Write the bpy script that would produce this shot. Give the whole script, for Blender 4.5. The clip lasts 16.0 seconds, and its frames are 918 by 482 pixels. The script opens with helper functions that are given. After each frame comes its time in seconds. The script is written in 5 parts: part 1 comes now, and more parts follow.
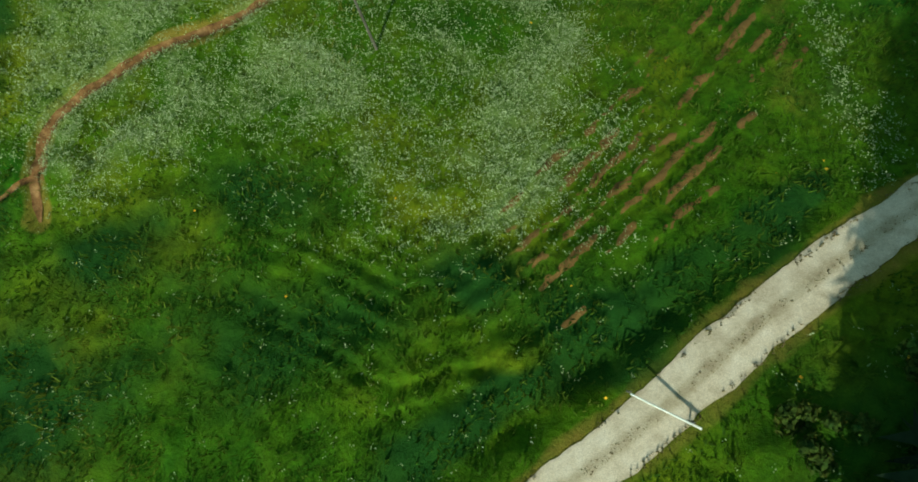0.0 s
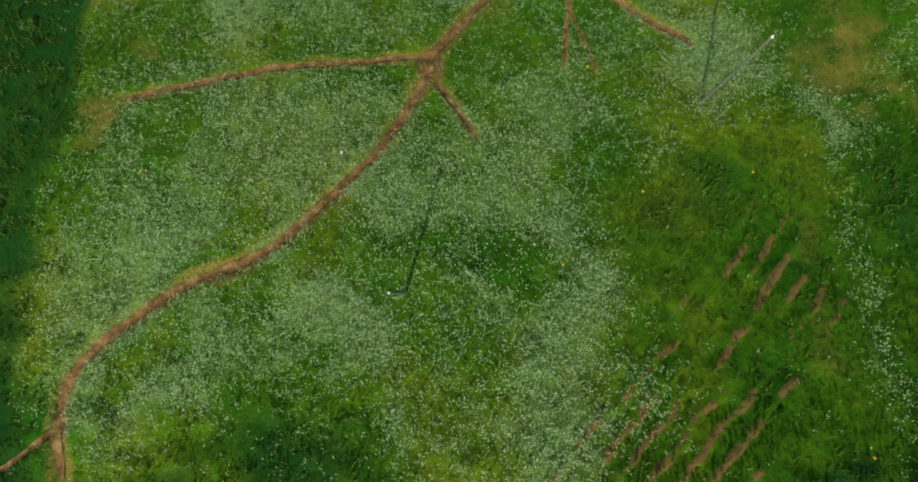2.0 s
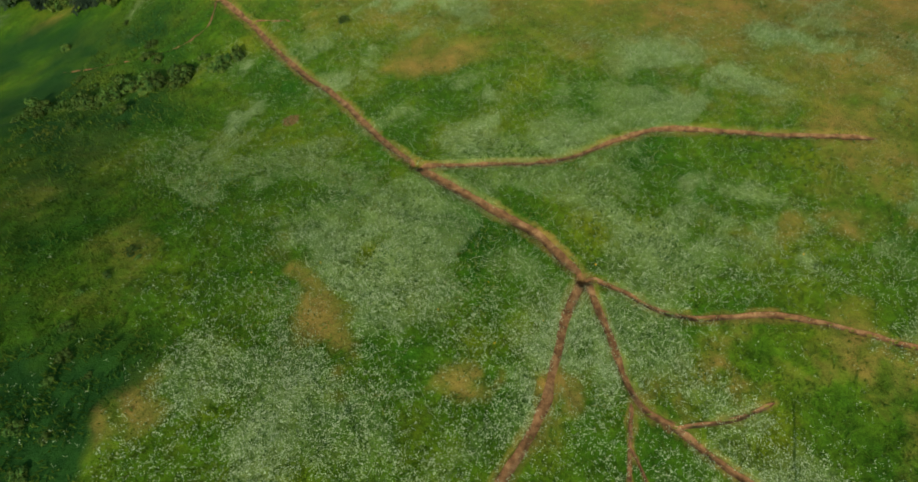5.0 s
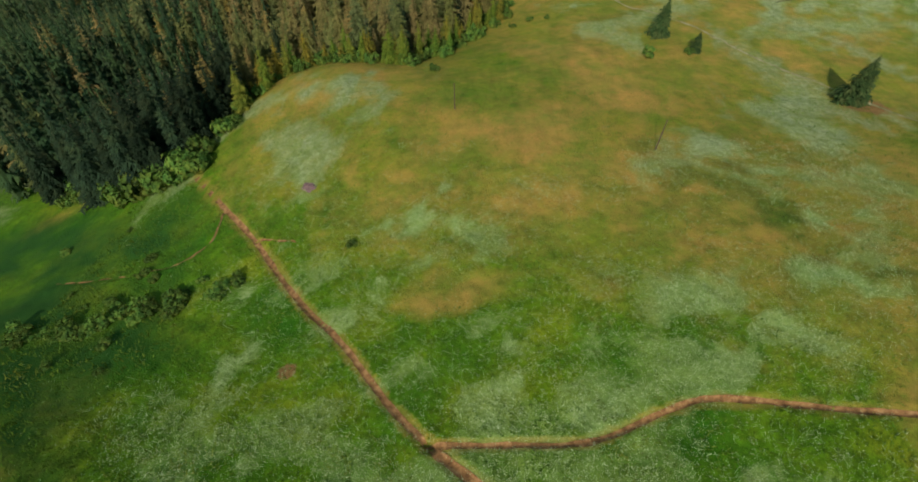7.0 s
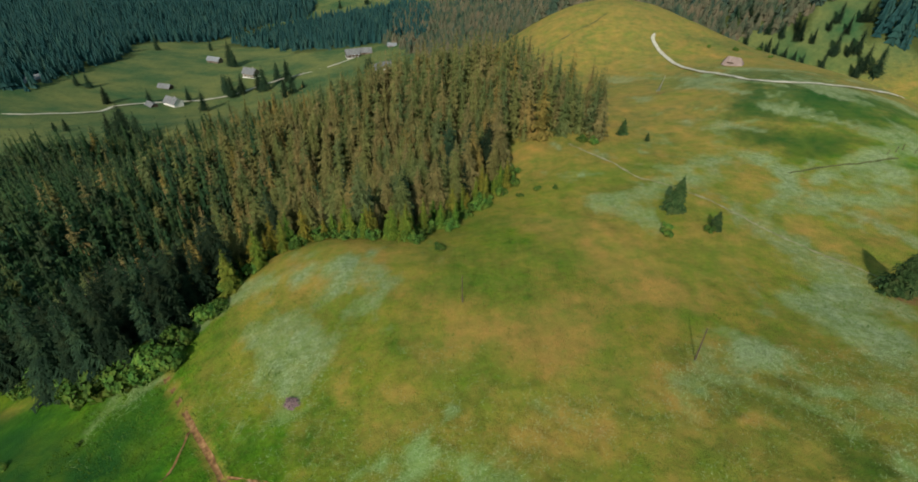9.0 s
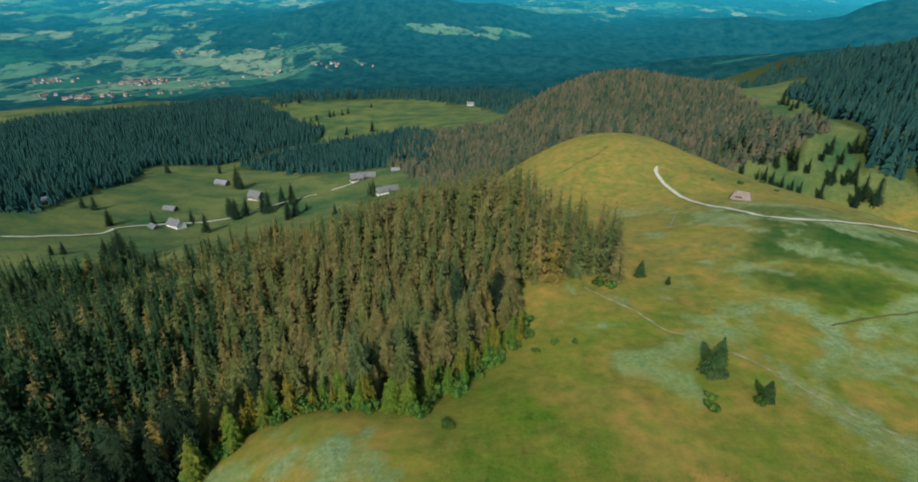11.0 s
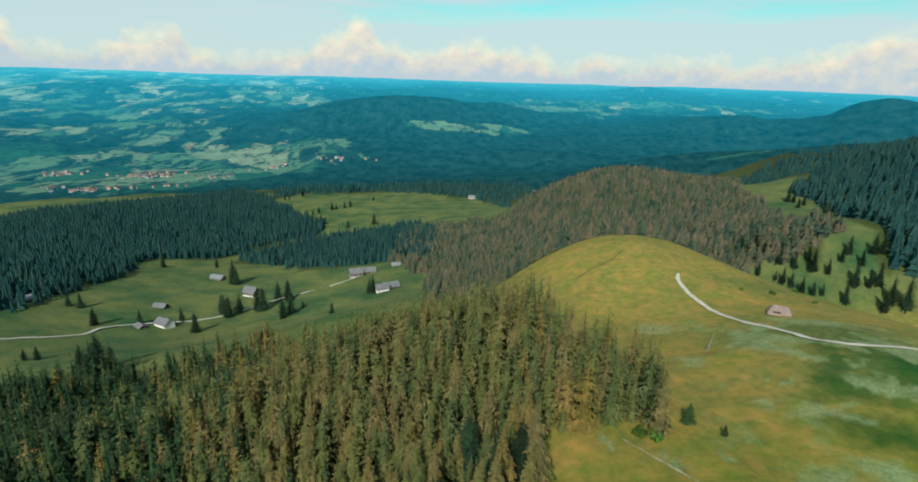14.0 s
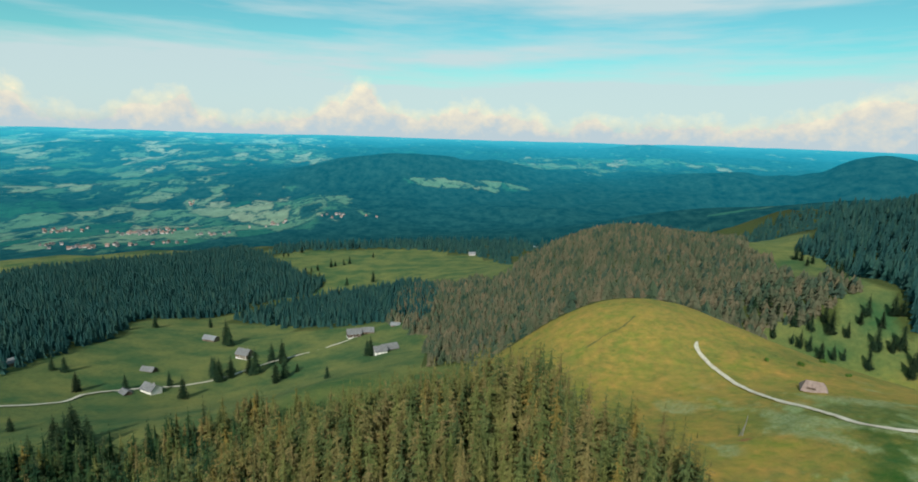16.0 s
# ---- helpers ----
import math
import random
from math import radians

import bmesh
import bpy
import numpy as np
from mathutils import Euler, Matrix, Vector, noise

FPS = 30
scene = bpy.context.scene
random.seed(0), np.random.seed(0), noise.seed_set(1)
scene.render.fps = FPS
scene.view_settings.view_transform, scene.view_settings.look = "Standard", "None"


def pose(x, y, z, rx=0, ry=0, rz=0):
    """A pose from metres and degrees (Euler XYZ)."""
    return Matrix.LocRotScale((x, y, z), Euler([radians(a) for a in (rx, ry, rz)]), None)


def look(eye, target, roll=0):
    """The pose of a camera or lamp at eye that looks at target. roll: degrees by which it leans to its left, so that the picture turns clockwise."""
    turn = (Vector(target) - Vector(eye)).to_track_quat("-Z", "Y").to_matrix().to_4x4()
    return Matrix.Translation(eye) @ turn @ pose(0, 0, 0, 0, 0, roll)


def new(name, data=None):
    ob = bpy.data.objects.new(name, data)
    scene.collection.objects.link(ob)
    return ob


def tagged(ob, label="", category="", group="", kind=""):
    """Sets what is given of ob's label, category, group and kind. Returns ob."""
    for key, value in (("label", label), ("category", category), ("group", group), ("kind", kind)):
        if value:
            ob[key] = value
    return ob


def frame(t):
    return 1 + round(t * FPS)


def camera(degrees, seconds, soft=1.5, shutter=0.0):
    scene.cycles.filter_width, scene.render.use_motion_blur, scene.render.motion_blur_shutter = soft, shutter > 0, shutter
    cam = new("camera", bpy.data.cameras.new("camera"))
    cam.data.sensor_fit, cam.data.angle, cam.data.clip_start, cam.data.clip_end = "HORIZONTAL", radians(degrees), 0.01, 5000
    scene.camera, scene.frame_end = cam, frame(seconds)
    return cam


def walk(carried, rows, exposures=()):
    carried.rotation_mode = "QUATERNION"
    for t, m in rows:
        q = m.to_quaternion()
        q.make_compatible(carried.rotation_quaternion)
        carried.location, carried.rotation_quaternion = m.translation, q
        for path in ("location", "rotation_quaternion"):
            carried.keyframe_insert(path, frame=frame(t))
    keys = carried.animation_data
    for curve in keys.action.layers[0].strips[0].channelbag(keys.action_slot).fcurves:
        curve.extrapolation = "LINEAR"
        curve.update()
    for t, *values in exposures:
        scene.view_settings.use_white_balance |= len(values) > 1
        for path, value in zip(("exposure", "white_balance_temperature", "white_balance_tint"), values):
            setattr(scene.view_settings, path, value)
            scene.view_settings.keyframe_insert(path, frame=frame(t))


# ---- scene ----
cam = camera(79.8, 16.0, soft=1.8)
PATH = [
    (0, (0.006, 0.038, 35.913), (0.045, 0.499, 33.968), 5.0),
    (0.5, (-0.418, 3.857, 36.666), (-0.382, 4.301, 34.716), 4.8),
    (1, (-0.862, 7.62, 37.392), (-0.831, 8.061, 35.441), 4.2),
    (1.5, (-1.423, 11.195, 38.118), (-1.388, 11.664, 36.174), 4.3),
    (2, (-2.102, 14.594, 38.782), (-2.06, 15.107, 36.849), 4.6),
    (2.5, (-2.999, 18.656, 39.262), (-2.938, 19.223, 37.345), 5.9),
    (3, (-3.341, 23.389, 40.124), (-3.293, 23.976, 38.213), 5.0),
    (3.5, (-4.051, 27.804, 40.834), (-3.999, 28.435, 38.937), 5.1),
    (4, (-4.518, 31.359, 41.472), (-4.473, 32.062, 39.601), 4.3),
    (4.5, (-5.325, 35.227, 42.0), (-5.272, 36.022, 40.165), 4.4),
    (4.7, (-5.626, 36.844, 42.201), (-5.571, 37.683, 40.386), 4.4),
    (6.8, (-7.043, 52.809, 43.887), (-7.02, 54.045, 42.315), 2.0),
    (7, (-7.075, 54.437, 43.949), (-7.057, 55.713, 42.409), 1.8),
    (7.5, (-7.459, 58.248, 44.128), (-7.442, 59.611, 42.664), 1.7),
    (8, (-7.729, 61.833, 44.442), (-7.715, 63.271, 43.052), 1.6),
    (8.5, (-8.003, 65.662, 44.713), (-7.993, 67.177, 43.407), 1.6),
    (9, (-8.405, 69.656, 44.9), (-8.398, 71.24, 43.679), 1.7),
    (9.5, (-8.757, 73.295, 45.09), (-8.752, 74.943, 43.958), 1.7),
    (10, (-9.231, 76.49, 45.121), (-9.228, 78.193, 44.073), 1.8),
    (10.2, (-9.515, 77.781, 45.098), (-9.512, 79.509, 44.091), 1.7),
    (12.3, (-11.81, 93.638, 45.711), (-11.819, 95.501, 44.983), 2.0),
    (12.5, (-12.018, 95.04, 45.732), (-12.027, 96.91, 45.022), 2.0),
    (13, (-12.481, 98.42, 45.879), (-12.492, 100.307, 45.217), 1.9),
    (13.5, (-12.931, 101.818, 46.026), (-12.942, 103.721, 45.41), 1.9),
    (14, (-13.259, 105.102, 46.171), (-13.272, 107.018, 45.601), 1.8),
    (14.5, (-13.59, 108.5, 46.352), (-13.604, 110.431, 45.831), 1.8),
    (15, (-13.939, 111.953, 46.468), (-13.954, 113.896, 45.997), 1.7),
    (15.5, (-14.261, 115.279, 46.55), (-14.279, 117.234, 46.129), 1.7),
    (16, (-14.586, 118.333, 46.626), (-14.605, 120.297, 46.251), 1.7),
]
walk(cam, [(t, look(eye, target, roll)) for t, eye, target, roll in PATH],
     [(0, -0.05, 6500, -8), (2, 0.0, 6450, -3), (4, 0.08, 6500, 15), (7, 0.27, 6550, 17), (10, 0.3, 6000, 10), (12.5, 0.35, 5780, 9), (16, 0.34, 5950, 9)])

# ---- world, sun ----
SUN_AZ, SUN_EL = 194.0, 37.0     # compass of the sun seen from above, clockwise from +y
world = bpy.data.worlds.new("world")
scene.world = world
world.use_nodes = True


def nodes_of(owner):
    tree = owner.node_tree
    tree.nodes.clear()

    def add(kind, **settings):
        node = tree.nodes.new(kind)
        for key, value in settings.items():
            if key == "inputs":
                for slot, v in value.items():
                    node.inputs[slot].default_value = v
            elif key == "operation":
                node.operation = value
            elif key == "blend_type":
                node.blend_type = value
            elif key == "data_type":
                node.data_type = value
            elif key == "attribute_name":
                node.attribute_name = value
            elif key == "ramp":
                ramp = node.color_ramp
                while len(ramp.elements) < len(value):
                    ramp.elements.new(0.5)
                for e, (at, col) in zip(ramp.elements, value):
                    e.position, e.color = at, (*col, 1) if len(col) == 3 else col
        return node

    def link(a, b):
        tree.links.new(a, b)

    return add, link


def build_world():
    add, link = nodes_of(world)
    sky = add("ShaderNodeTexSky")
    sky.sky_type, sky.sun_disc = "NISHITA", False
    sky.sun_elevation, sky.sun_rotation = radians(SUN_EL), radians(SUN_AZ)
    sky.air_density, sky.dust_density, sky.ozone_density = 1.0, 0.6, 1.5
    tint = add("ShaderNodeMixRGB", blend_type="MULTIPLY", inputs={0: 1.0, 2: (0.54, 1.06, 0.82, 1)})
    link(sky.outputs[0], tint.inputs[1])
    clear = add("ShaderNodeBackground", inputs={1: 0.092})
    link(tint.outputs[0], clear.inputs[0])
    coord = add("ShaderNodeTexCoord")
    split = add("ShaderNodeSeparateXYZ")
    link(coord.outputs["Generated"], split.inputs[0])

    def height_ramp(stops):
        r = add("ShaderNodeValToRGB", ramp=stops)
        link(split.outputs[2], r.inputs[0])
        return r

    def cloud_noise(scale, size, detail, rough, offset):
        m = add("ShaderNodeMapping")
        m.inputs["Location"].default_value = offset
        m.inputs["Scale"].default_value = scale
        link(coord.outputs["Generated"], m.inputs[0])
        n = add("ShaderNodeTexNoise", inputs={"Scale": size, "Detail": detail, "Roughness": rough})
        link(m.outputs[0], n.inputs["Vector"])
        return n

    def arith(op, a, b):
        n = add("ShaderNodeMath", operation=op)
        for k, v in enumerate((a, b)):
            if isinstance(v, (int, float)):
                n.inputs[k].default_value = v
            else:
                link(v, n.inputs[k])
        return n.outputs[0]

    def grey(v):
        return (v, v, v)

    # heaped clouds that stand on the horizon: their tops by compass bearing
    bearing = arith("ARCTAN2", split.outputs[0], split.outputs[1])
    along = arith("ADD", arith("MULTIPLY", bearing, 180 / math.pi / 100), 0.5)
    tops = [(-50, 40), (-42, 62), (-39.5, 60), (-37.5, 26), (-34, 20), (-32, 36), (-29.6, 47), (-27, 60), (-25.2, 30), (-21.7, 22), (-16.3, 37), (-12.6, 64), (-10, 94), (-8.2, 54),
            (-4.7, 38), (0, 55), (6, 47), (9.5, 24), (12.3, 49), (14.6, 31), (19, 42), (25, 34), (31, 52), (35.5, 77), (38, 85), (44, 66), (50, 45)]
    skyline = add("ShaderNodeValToRGB", ramp=[((az + 50) / 100, grey(top / 100)) for az, top in tops])
    skyline.color_ramp.interpolation = "EASE"
    link(along, skyline.inputs[0])
    top = arith("MULTIPLY", skyline.outputs[0], 0.1)
    puff = cloud_noise((1, 1, 1.2), 30, 7, 0.6, (3.1, 0.4, 0.2))
    lump = cloud_noise((1, 1, 1.2), 11, 3, 0.5, (1.4, 2.2, 0.6))
    rough_edge = arith("ADD", arith("MULTIPLY", arith("SUBTRACT", puff.outputs[0], 0.5), 0.055), arith("MULTIPLY", arith("SUBTRACT", lump.outputs[0], 0.5), 0.03))
    under = arith("SUBTRACT", arith("ADD", top, rough_edge), split.outputs[2])
    heap_r = add("ShaderNodeValToRGB", ramp=[(0.40, grey(0)), (0.66, grey(1))])
    link(arith("ADD", arith("MULTIPLY", under, 12.0), 0.5), heap_r.inputs[0])
    # thin streaks higher up, and a pale veil low down
    streak = cloud_noise((1.0, 0.8, 9.0), 2.2, 6, 0.55, (0.7, 1.9, 0.1))
    band = height_ramp([(0.0, grey(0.42)), (0.06, grey(0.34)), (0.11, grey(0.14)), (0.16, grey(0.02)), (0.25, grey(0.06)), (0.6, grey(0.0))])
    veil = arith("ADD", streak.outputs[0], band.outputs[0])
    veil_r = add("ShaderNodeValToRGB", ramp=[(0.44, grey(0)), (0.68, grey(0.88))])
    link(veil, veil_r.inputs[0])
    cover = arith("MAXIMUM", heap_r.outputs[0], veil_r.outputs[0])
    # lit tops are creamy, undersides and veils greyer
    shade = cloud_noise((1, 1, 1.3), 34, 5, 0.6, (3.2, 0.5, 0.32))
    lit = arith("ADD", arith("MULTIPLY", arith("SUBTRACT", shade.outputs[0], 0.5), 1.5), arith("MULTIPLY", arith("DIVIDE", split.outputs[2], arith("ADD", top, 0.004)), 0.85))
    cream = add("ShaderNodeValToRGB", ramp=[(0.05, (0.58, 0.66, 0.66)), (0.45, (0.82, 0.76, 0.62)), (0.9, (1.06, 0.92, 0.64))])
    link(lit, cream.inputs[0])
    pale = add("ShaderNodeMixRGB", inputs={1: (0.68, 0.76, 0.72, 1)})
    link(heap_r.outputs[0], pale.inputs[0])
    link(cream.outputs[0], pale.inputs[2])
    cloud = add("ShaderNodeBackground", inputs={1: 0.74})
    link(pale.outputs[0], cloud.inputs[0])
    mix = add("ShaderNodeMixShader")
    link(cover, mix.inputs[0])
    link(clear.outputs[0], mix.inputs[1])
    link(cloud.outputs[0], mix.inputs[2])
    out = add("ShaderNodeOutputWorld")
    link(mix.outputs[0], out.inputs[0])


build_world()
sun = new("sun", bpy.data.lights.new("sun", "SUN"))
sun.data.energy, sun.data.angle, sun.data.color = 4.7, radians(0.6), (1.0, 0.90, 0.74)
a, e = radians(SUN_AZ), radians(SUN_EL)
sun.matrix_world = look((0, 0, 300), (-math.sin(a) * math.cos(e), -math.cos(a) * math.cos(e), 300 - math.sin(e)))

# ---- materials ----


def material(name, colours, scale=1.0, detail=6.0, rough=0.9, bump=0.0, bump_scale=None, metal=0.0, fine=None, attribute=None,
             per_object=0.0, per_island=0.0, stretch=(1, 1, 1), specular=0.2, sheer=0.0, hues=None):
    """Noise between two or three colours, with a finer noise over it, and relief."""
    mat = bpy.data.materials.new(name)
    mat.use_nodes = True
    add, link = nodes_of(mat)
    coord = add("ShaderNodeTexCoord")
    place = add("ShaderNodeMapping")
    place.inputs["Scale"].default_value = stretch
    link(coord.outputs["Object"], place.inputs[0])
    wide = add("ShaderNodeTexNoise", inputs={"Scale": scale, "Detail": detail, "Roughness": 0.65})
    link(place.outputs[0], wide.inputs["Vector"])
    stops = [(0.34 + 0.32 * k / (len(colours) - 1), c) for k, c in enumerate(colours)]
    ramp = add("ShaderNodeValToRGB", ramp=stops)
    link(wide.outputs[0], ramp.inputs[0])
    col = ramp.outputs[0]
    grain = add("ShaderNodeTexNoise", inputs={"Scale": fine or scale * 9, "Detail": 4.0, "Roughness": 0.7})
    link(place.outputs[0], grain.inputs["Vector"])
    gr = add("ShaderNodeValToRGB", ramp=[(0.3, (0.72, 0.72, 0.72)), (0.7, (1.22, 1.22, 1.22))])
    link(grain.outputs[0], gr.inputs[0])
    m = add("ShaderNodeMixRGB", blend_type="MULTIPLY", inputs={0: 1.0})
    link(col, m.inputs[1])
    link(gr.outputs[0], m.inputs[2])
    col = m.outputs[0]
    if hues:
        info = add("ShaderNodeObjectInfo")
        r = add("ShaderNodeValToRGB", ramp=hues)
        link(info.outputs["Random"], r.inputs[0])
        mx = add("ShaderNodeMixRGB", blend_type="MULTIPLY", inputs={0: 1.0})
        link(col, mx.inputs[1])
        link(r.outputs[0], mx.inputs[2])
        col = mx.outputs[0]
    for amount, node, slot in ((per_object, "ShaderNodeObjectInfo", "Random"), (per_island, "ShaderNodeNewGeometry", "Random Per Island")):
        if amount:
            info = add(node)
            hsv = add("ShaderNodeHueSaturation")
            for op, slot_out, mul, plus in (("MULTIPLY_ADD", "Value", 2 * amount, 1 - amount), ("MULTIPLY_ADD", "Hue", 0.05 * amount, 0.5 - 0.025 * amount)):
                mm = add("ShaderNodeMath", operation=op, inputs={1: mul, 2: plus})
                link(info.outputs[slot], mm.inputs[0])
                link(mm.outputs[0], hsv.inputs[slot_out])
            link(col, hsv.inputs["Color"])
            col = hsv.outputs[0]
    if attribute:
        info = add("ShaderNodeAttribute", attribute_name=attribute[0])
        r = add("ShaderNodeValToRGB", ramp=attribute[1])
        link(info.outputs["Fac"], r.inputs[0])
        mx = add("ShaderNodeMixRGB", blend_type="MULTIPLY", inputs={0: 1.0})
        link(col, mx.inputs[1])
        link(r.outputs[0], mx.inputs[2])
        col = mx.outputs[0]
    bsdf = add("ShaderNodeBsdfPrincipled", inputs={"Roughness": rough, "Metallic": metal, "Specular IOR Level": specular})
    link(col, bsdf.inputs["Base Color"])
    if bump:
        rel = add("ShaderNodeTexNoise", inputs={"Scale": bump_scale or scale * 5, "Detail": 6.0, "Roughness": 0.7})
        link(place.outputs[0], rel.inputs["Vector"])
        b = add("ShaderNodeBump", inputs={"Strength": 0.8, "Distance": bump})
        link(rel.outputs[0], b.inputs["Height"])
        link(b.outputs[0], bsdf.inputs["Normal"])
    last = bsdf.outputs[0]
    if sheer:
        thin = add("ShaderNodeBsdfTranslucent")
        link(col, thin.inputs[0])
        both = add("ShaderNodeMixShader", inputs={0: sheer})
        link(last, both.inputs[1])
        link(thin.outputs[0], both.inputs[2])
        last = both.outputs[0]
    out = add("ShaderNodeOutputMaterial")
    link(last, out.inputs[0])
    return mat


def ground_material():
    mat = bpy.data.materials.new("meadow")
    mat.use_nodes = True
    add, link = nodes_of(mat)
    coord = add("ShaderNodeTexCoord")

    def noise_at(scale, detail=6.0, rough=0.65, squash=None):
        n = add("ShaderNodeTexNoise", inputs={"Scale": scale, "Detail": detail, "Roughness": rough})
        if squash:
            mp = add("ShaderNodeMapping")
            mp.inputs["Scale"].default_value = squash
            link(coord.outputs["Object"], mp.inputs[0])
            link(mp.outputs[0], n.inputs["Vector"])
        else:
            link(coord.outputs["Object"], n.inputs["Vector"])
        return n.outputs[0]

    def ramp(src, stops):
        r = add("ShaderNodeValToRGB", ramp=stops)
        link(src, r.inputs[0])
        return r.outputs[0]

    def mixed(fac, a, b, how="MIX"):
        m = add("ShaderNodeMixRGB", blend_type=how)
        for slot, v in ((0, fac), (1, a), (2, b)):
            if isinstance(v, (int, float)):
                m.inputs[slot].default_value = v
            elif isinstance(v, tuple):
                m.inputs[slot].default_value = (*v, 1)
            else:
                link(v, m.inputs[slot])
        return m.outputs[0]

    def field(name):
        return add("ShaderNodeAttribute", attribute_name=name).outputs["Fac"]

    def grey(v):
        return (v, v, v)

    def edge(name, scale, lo, hi, amount=0.5):
        """An attribute whose border is broken up by noise."""
        n = add("ShaderNodeMath", operation="MULTIPLY_ADD", inputs={1: amount, 2: -amount / 2})
        link(noise_at(scale, 5.0, 0.7), n.inputs[0])
        s = add("ShaderNodeMath", operation="ADD")
        link(n.outputs[0], s.inputs[0])
        link(field(name), s.inputs[1])
        return ramp(s.outputs[0], [(lo, grey(0)), (hi, grey(1))])

    grass = ramp(noise_at(0.09, 7.0), [(0.34, GRASS_DEEP), (0.5, GRASS_MID), (0.66, GRASS_LIGHT)])
    tuft = ramp(noise_at(1.7, 5.0, 0.7), [(0.32, grey(0.62)), (0.52, grey(1.0)), (0.7, grey(1.34))])
    col = mixed(0.9, grass, tuft, "MULTIPLY")
    col = mixed(field("pasture"), col, mixed(ramp(noise_at(0.022, 6.0), [(0.36, grey(0)), (0.64, grey(1))]), PASTURE_HAZE_A, PASTURE_HAZE_B))
    col = mixed(edge("dry", 0.35, 0.3, 0.85, 0.7), col, mixed(ramp(noise_at(0.13, 8.0, 0.72), [(0.36, grey(0)), (0.64, grey(1))]), DRY_A, DRY_B))
    col = mixed(edge("lush", 0.3, 0.3, 0.8, 0.6), col, mixed(noise_at(1.2, 6.0, 0.7), LUSH_AND_SHADE_A, LUSH_AND_SHADE_B))
    col = mixed(edge("bloom", 0.5, 0.42, 1.2, 0.7), col, mixed(noise_at(2.2, 5.0, 0.75), BLOOM_A, BLOOM_B))
    col = mixed(edge("veil", 0.6, 0.35, 1.0, 0.8), col, mixed(ramp(noise_at(1.1, 8.0, 0.8), [(0.38, grey(0)), (0.62, grey(1))]), PALE_A, PALE_B))
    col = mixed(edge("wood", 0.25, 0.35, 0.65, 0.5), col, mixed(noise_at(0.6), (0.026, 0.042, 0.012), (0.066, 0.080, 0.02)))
    col = mixed(edge("soil", 1.6, 0.42, 0.62, 0.7), col, mixed(noise_at(3.0, 6.0, 0.7), SOIL_A, SOIL_B))
    mottle = ramp(noise_at(0.32, 7.0, 0.7), [(0.32, (0.70, 0.76, 0.74)), (0.5, (0.98, 0.98, 0.98)), (0.68, (1.24, 1.16, 1.12))])
    col = mixed(0.75, col, mottle, "MULTIPLY")
    fine = ramp(noise_at(11.0, 4.0, 0.75), [(0.3, grey(0.66)), (0.7, grey(1.28))])
    col = mixed(0.8, col, fine, "MULTIPLY")
    bsdf = add("ShaderNodeBsdfPrincipled", inputs={"Roughness": 0.95, "Specular IOR Level": 0.1})
    link(col, bsdf.inputs["Base Color"])
    b1 = add("ShaderNodeBump", inputs={"Strength": 0.9, "Distance": 0.24})
    link(noise_at(2.3, 8.0, 0.75), b1.inputs["Height"])
    link(b1.outputs[0], bsdf.inputs["Normal"])
    out = add("ShaderNodeOutputMaterial")
    link(bsdf.outputs[0], out.inputs[0])
    return mat


GRASS_DEEP, GRASS_MID, GRASS_LIGHT = (0.022, 0.098, 0.004), (0.062, 0.146, 0.005), (0.132, 0.182, 0.008)
DRY_A, DRY_B = (0.165, 0.178, 0.028), (0.335, 0.204, 0.050)
LUSH_AND_SHADE_A, LUSH_AND_SHADE_B = (0.006, 0.046, 0.008), (0.022, 0.080, 0.009)
BLOOM_A, BLOOM_B = (0.092, 0.185, 0.022), (0.255, 0.345, 0.130)
PALE_A, PALE_B = (0.13, 0.170, 0.048), (0.26, 0.315, 0.18)
PASTURE_HAZE_A, PASTURE_HAZE_B = (0.034, 0.082, 0.030), (0.136, 0.146, 0.045)
SOIL_A, SOIL_B = (0.120, 0.078, 0.022), (0.250, 0.150, 0.058)


